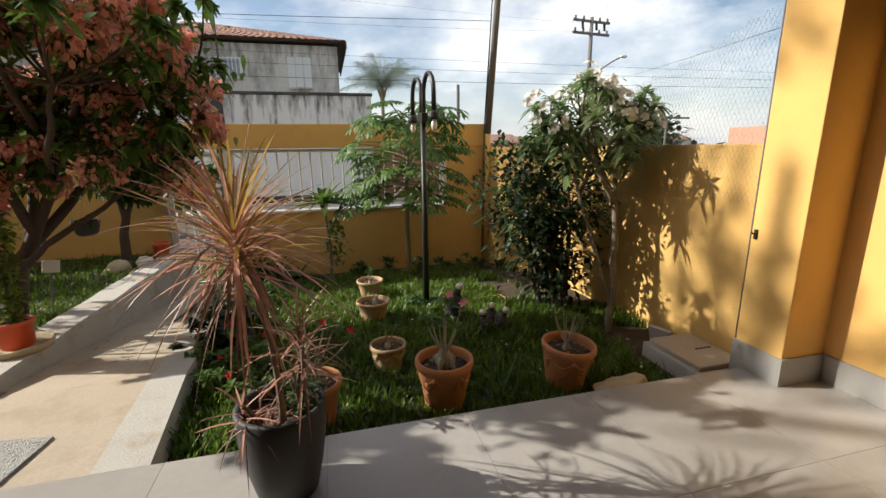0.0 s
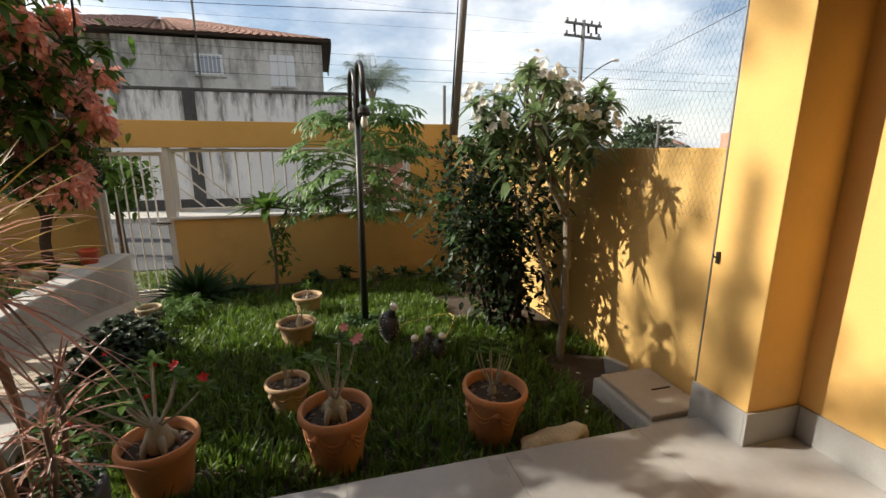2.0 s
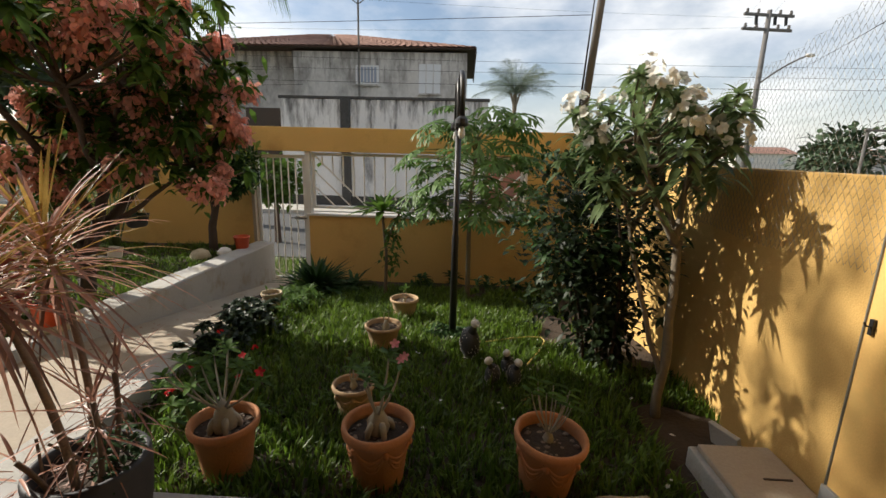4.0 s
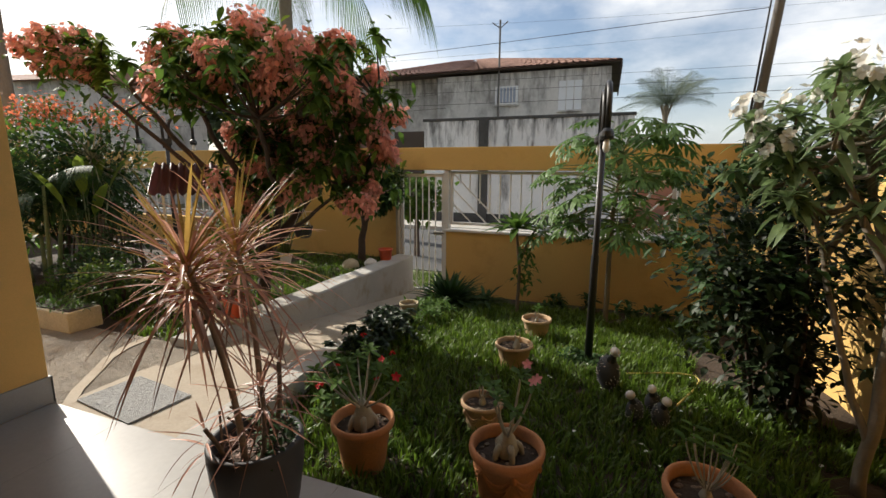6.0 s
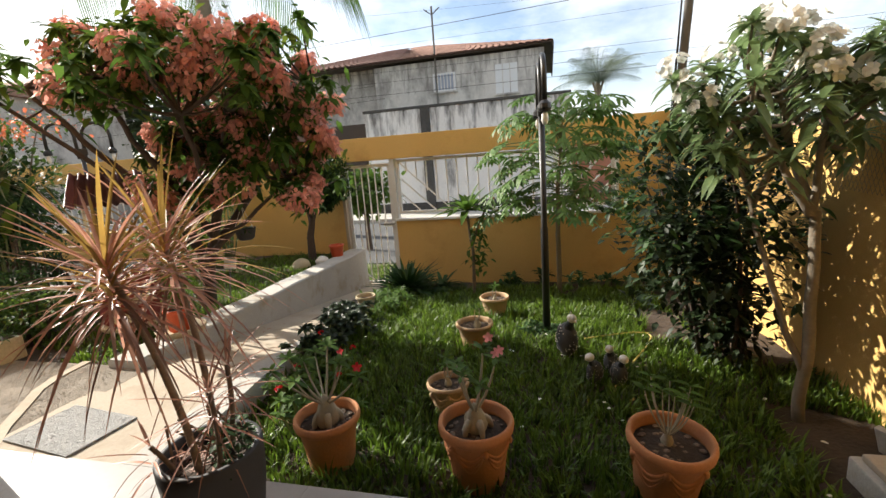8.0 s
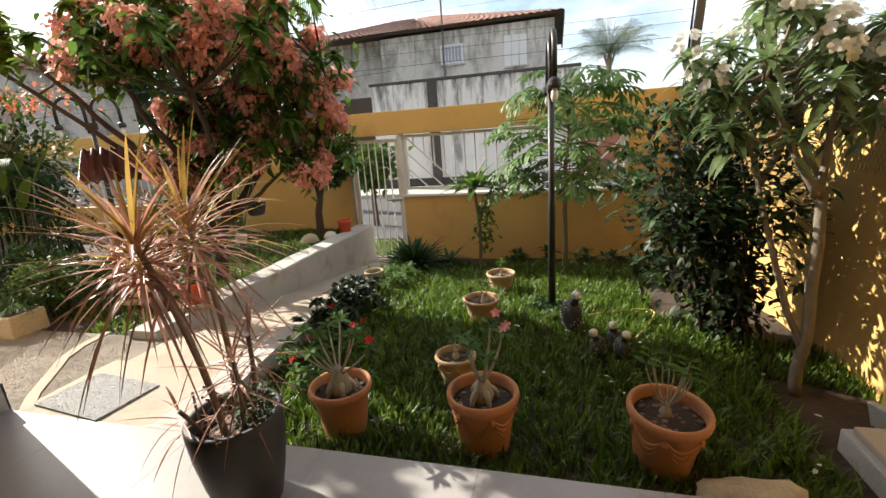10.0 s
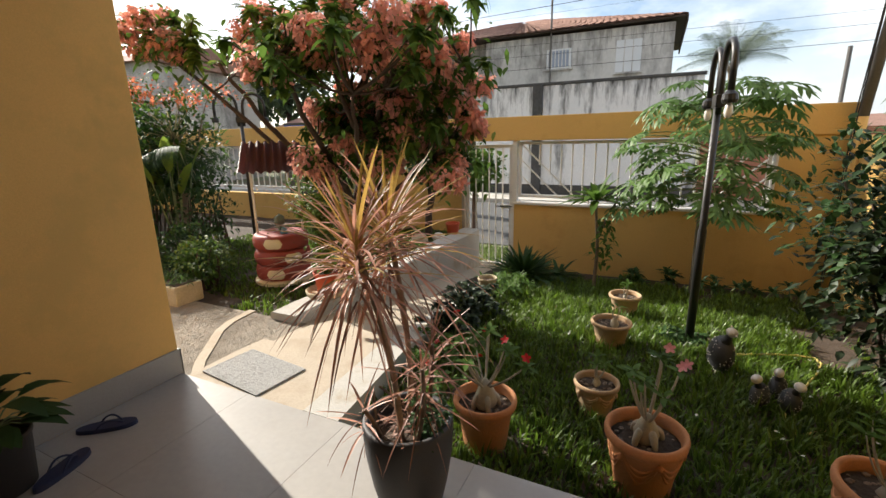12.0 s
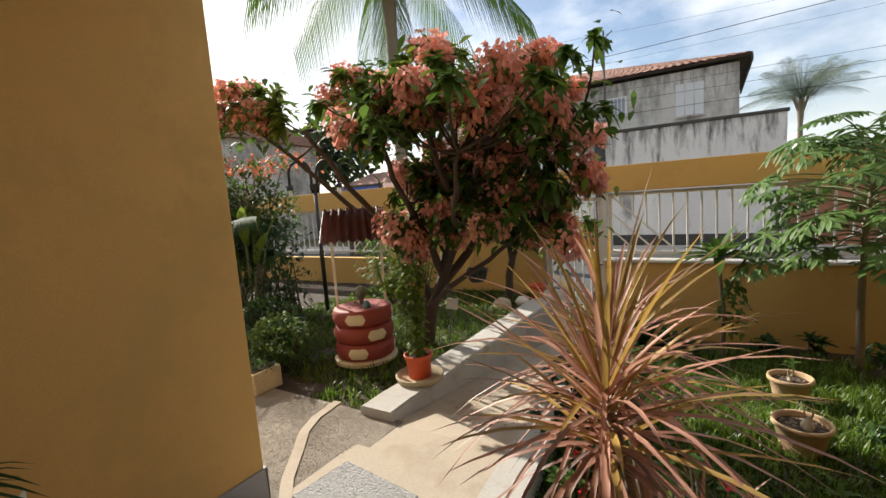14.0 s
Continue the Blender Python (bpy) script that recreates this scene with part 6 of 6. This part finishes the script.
def flip_flop(loc, rz, label):
    t = thing("flip_flop", loc, label, "sandal", "pair of flip-flops", rz)
    bm = bmesh.new()
    ring = []
    for k in range(28):
        a = 2 * math.pi * k / 28
        w = 0.053 - 0.010 * math.cos(a + 0.3) ** 2 + 0.006 * math.sin(a)
        ring.append((w * math.cos(a), 0.14 * math.sin(a)))
    lo = [bm.verts.new((x, y, 0)) for x, y in ring]
    hi = [bm.verts.new((x * 0.97, y * 0.98, 0.022)) for x, y in ring]
    bm.faces.new(lo[::-1])
    bm.faces.new(hi)
    for k in range(28):
        bm.faces.new((lo[k], lo[(k + 1) % 28], hi[(k + 1) % 28], hi[k]))
    part("sole", bm, BLUE_RUBBER, t)
    for sg in (-1, 1):
        part("strap", tube(bmesh.new(), arc((0.002 * sg, 0.075, 0.02), (sg * 0.036, -0.035, 0.02), (sg * 0.012, 0, 0.035), 8), 0.005, 6), BLUE_RUBBER, t)
    return t


flip_flop((-1.98, 1.52, 0.0), -46, "navy blue rubber flip-flop on the porch tiles")
flip_flop((-1.82, 1.25, 0.0), 22, "navy blue rubber flip-flop on the porch tiles")

t = thing("carved_pot", (-1.86, 0.62, 0.0), "large pinkish terracotta pot carved with swirls", "pot")
prof = [(0.15, 0), (0.16, 0.01), (0.185, 0.18), (0.215, 0.34), (0.225, 0.38), (0.235, 0.40), (0.235, 0.43), (0.22, 0.44), (0.205, 0.435), (0.20, 0.40), (0.19, 0.36)]
prof = [(r * 1.16, z * 1.16) for r, z in prof]
part("pot", lathe(bmesh.new(), prof, 44), material("pink_terracotta", (0.50, 0.28, 0.19), 0.85, vary=0.18, scale=8, bump=0.3, stain=(0.62, 0.45, 0.36), stain_scale=9), t, smooth=True)
bm = bmesh.new()
for k in range(11):
    a0 = 2 * math.pi * k / 11
    for turn, rr in ((1, 0.065), (1, 0.042), (1, 0.02)):
        pts = []
        for j in range(15):
            b = 0.5 + j * 0.38
            z = 0.27 + rr * math.sin(b) * 1.6
            a = a0 + rr * math.cos(b) * 4.2
            r = (0.15 + 0.075 * z / 0.44 + 0.014) * 1.15
            pts.append((r * math.cos(a), r * math.sin(a), z))
        tube(bm, pts, 0.006, 5)
part("carving", bm, t.children[0].data.materials[0], t, "raised swirl carving", smooth=True)
part("soil", lathe(bmesh.new(), [(0.22, 0.43), (0.0, 0.445)], 20, wobble=0.03), SOIL, t)
t = thing("potted_palm", (-1.86, 0.62, 0.43), "small palm with thin arching fronds in a carved pot", "plant")
fm = frond_mesh(0.56, 0.22, 20, 0.011, 0.17, LEAF_DARK)
part("stem", tube(bmesh.new(), [(0, 0, 0), (0, 0, 0.14)], 0.018, 8), BARK, t)
for k in range(6):
    f = new("frond", fm)
    f.parent = t
    f.matrix_basis = Matrix.LocRotScale((0, 0, 0.12), Euler((0, radians(-28), 0.4 + k * 1.05)), (0.95, 0.95, 0.95))

t = thing("flower_pot", (-1.93, 1.08, 0.0), "black plastic pot standing against the yellow wall", "pot")
part("pot", lathe(bmesh.new(), [(0.11, 0), (0.115, 0.004), (0.135, 0.24), (0.142, 0.245), (0.142, 0.265), (0.132, 0.265), (0.128, 0.22)], 30), CHARCOAL, t, smooth=True)
part("soil", lathe(bmesh.new(), [(0.129, 0.225), (0.0, 0.23)], 16), SOIL, t)
t = thing("peace_lily", (-1.93, 1.08, 0.225), "peace lily with broad glossy leaves and one white flower", "plant")
lv, bm, fl = Leaves(), bmesh.new(), Leaves()
for k in range(24):
    a = k * 2.4
    s, z = rng.uniform(0.08, 0.17), rng.uniform(0.06, 0.25)
    tip = Vector((math.cos(a) * s * 0.8, math.sin(a) * s, z))
    tube(bm, arc((0, 0, 0), tip, (0, 0, 0.04), 4), 0.0035, 5)
    lv.blade(tip, (math.cos(a), math.sin(a), 0.35), rng.uniform(0.15, 0.22), 0.085, 0.55, 0.3, shape=((0, 0.2), (0.25, 0.95), (0.5, 1.0), (0.8, 0.6), (1, 0)))
tube(bm, arc((0, 0, 0), (0.02, 0.03, 0.42), (0.01, 0, 0), 5), 0.0035, 5)
fl.blade((0.02, 0.03, 0.42), (0.1, 0.1, 1), 0.10, 0.06, 0.0, 0.4)
part("stalks", bm, STEM_GREEN, t)
part("leaves", lv.mesh("leaves", LEAF_DARK), None, t)
part("flower", fl.mesh("flower", WHITE_PETAL), None, t, "white spathe")


# ---- grass ----
def grass(name, x0, x1, y0, y1, n, height, length, label, keep, seed):
    """Blades in tufts, built as one mesh."""
    r = np.random.default_rng(seed)
    x, y = r.uniform(x0, x1, n), r.uniform(y0, y1, n)
    ok = np.array([keep(a, b) for a, b in zip(x, y)])
    x, y = x[ok], y[ok]
    n = len(x)
    z = np.array([height(a, b) for a, b in zip(x, y)]) - 0.005
    patch = np.array([noise.noise(Vector((a * 3.1, b * 3.1, 7))) for a, b in zip(x, y)])
    tuft = np.array([noise.noise(Vector((a * 11, b * 11, 3))) for a, b in zip(x, y)])
    turn = np.array([noise.noise(Vector((a * 8, b * 8, 11))) for a, b in zip(x, y)])
    a = 7.0 * turn + r.normal(0, 0.9, n)
    L = length * r.uniform(0.45, 1.35, n) * (1 + 0.5 * patch + 0.9 * tuft)
    lean = r.uniform(0.15, 0.85, n)
    w = r.uniform(0.003, 0.0072, n)
    dx, dy = np.cos(a), np.sin(a)
    sx, sy = -dy * w, dx * w
    v = np.empty((n, 5, 3))
    mid, tip = 0.55, 1.0
    for k, (s, wk) in enumerate(((0, -1), (0, 1), (mid, 1), (mid, -1), (tip, 0))):
        out = L * lean * s ** 1.6
        v[:, k, 0] = x + dx * out + sx * wk
        v[:, k, 1] = y + dy * out + sy * wk
        v[:, k, 2] = z + L * s * np.sqrt(np.maximum(0.1, 1 - lean ** 2 * s ** 1.2))
    f = np.arange(n)[:, None] * 5
    quads = (f + np.array([0, 1, 2, 3])).tolist()
    tris = (f + np.array([3, 2, 4])).tolist()
    me = bpy.data.meshes.new(name)
    me.from_pydata(v.reshape(-1, 3).tolist(), [], quads + tris)
    me.materials.append(GRASS)
    return tagged(new(name, me), label, "grass", kind="stuff")


def on_lawn(x, y):
    if x < float(np.interp(y, (2.06, 7.22), (-0.87, -1.44))) or x > 2.6:
        return False
    if math.hypot(x - 0.9, y - 4.32) < 0.18 or (x > 2.15 and y < 2.7):
        return False
    bare = noise.noise(Vector((x * 1.3, y * 1.3, 2.0))) + (0.9 if y > 6.55 else 0) + (0.8 if x > 2.1 else 0)
    return bare < 0.55


def on_bed(x, y):
    if math.hypot(x + 3.12, y - 3.95) < 0.3:
        return False
    return noise.noise(Vector((x * 1.4, y * 1.4, 5.0))) + (0.6 if y < 3.3 else 0) < 0.35


grass("lawn_grass", -1.5, 2.6, 2.07, 7.15, 80000, lambda x, y: ground_z(x, y) + lumpy(x, y), 0.085, "sunlit thick green lawn grass", on_lawn, 1)
grass("bed_grass", -5.6, -2.34, 3.05, 7.15, 26000, side_z, 0.06, "patchy green grass in the side garden", on_bed, 2)
grass("verge_grass", -6.0, 1.0, 7.7, 9.0, 9000, lambda x, y: GROUND_Z, 0.1, "strip of green grass outside the gate", lambda x, y: True, 3)


# ---- loose aggregate in the yard ----
r = np.random.default_rng(5)
n = 5200
px, py = r.uniform(-3.9, -2.08, n), r.uniform(2.08, 3.0, n)
size = r.uniform(0.003, 0.0062, n)
unit = np.array([(1, 0, 0), (0, 1, 0), (-1, 0, 0), (0, -1, 0), (0, 0, 0.6), (0, 0, -0.6)])
spin = r.uniform(0, 6.28, n)
co, si = np.cos(spin), np.sin(spin)
v = np.empty((n, 6, 3))
v[:, :, 0] = px[:, None] + size[:, None] * (unit[None, :, 0] * co[:, None] - unit[None, :, 1] * si[:, None])
v[:, :, 1] = py[:, None] + size[:, None] * 0.75 * (unit[None, :, 0] * si[:, None] + unit[None, :, 1] * co[:, None])
v[:, :, 2] = -0.012 + size[:, None] * (0.25 + unit[None, :, 2])
tri = np.array([(0, 1, 4), (1, 2, 4), (2, 3, 4), (3, 0, 4)])
me = bpy.data.meshes.new("aggregate")
me.from_pydata(v.reshape(-1, 3).tolist(), [], (np.arange(n)[:, None, None] * 6 + tri[None]).reshape(-1, 3).tolist())
me.materials.append(material("mixed_pebble", (0.30, 0.26, 0.21), 0.85, vary=0.2, island=0.2, bump=0))
tagged(new("aggregate", me), "small mixed pebbles set in the yard paving", "gravel", kind="stuff")

# fallen leaves and petals on the ramp, tiles and lawn
lv = Leaves()
for k in range(46):
    x, y = rng.uniform(-1.95, -1.2), rng.uniform(3.2, 6.9)
    lv.blade((x, y, ramp_z(y) + 0.008), (rng.uniform(-1, 1), rng.uniform(-1, 1), 0.08), rng.uniform(0.02, 0.05), 0.018, 0.1, 0.3)
tagged(new("fallen_leaves", lv.mesh("fallen_leaves", DRAC_DRY)), "dry brown leaves fallen on the ramp", "leaves", kind="stuff")
lv = Leaves()
for k in range(26):
    x, y = rng.uniform(0.6, 2.2), rng.uniform(2.2, 4.2)
    lv.blade((x, y, ground_z(x, y) + 0.055), rand_dir(-0.3, 0.4), rng.uniform(0.02, 0.04), 0.02, 0.1, 0.3)
tagged(new("fallen_petals", lv.mesh("fallen_petals", WHITE_PETAL)), "white petals fallen in the grass", "petals", kind="stuff")

# ---- porch tiles, piece by piece ----
tile_x = [-2.148, -1.55, -0.83, -0.105, 0.62, 1.34, 2.06, 2.768]
tile_y = [-3.59, -3.045, -2.325, -1.605, -0.885, -0.165, 0.555, 1.275, 2.058]
for i in range(7):
    for j in range(8):
        part("tile", boxed(tile_x[i] + 0.001, tile_x[i + 1] - 0.001, tile_y[j] + 0.001, tile_y[j + 1] - 0.001, -0.006, 0.0), TILE, porch_floor)
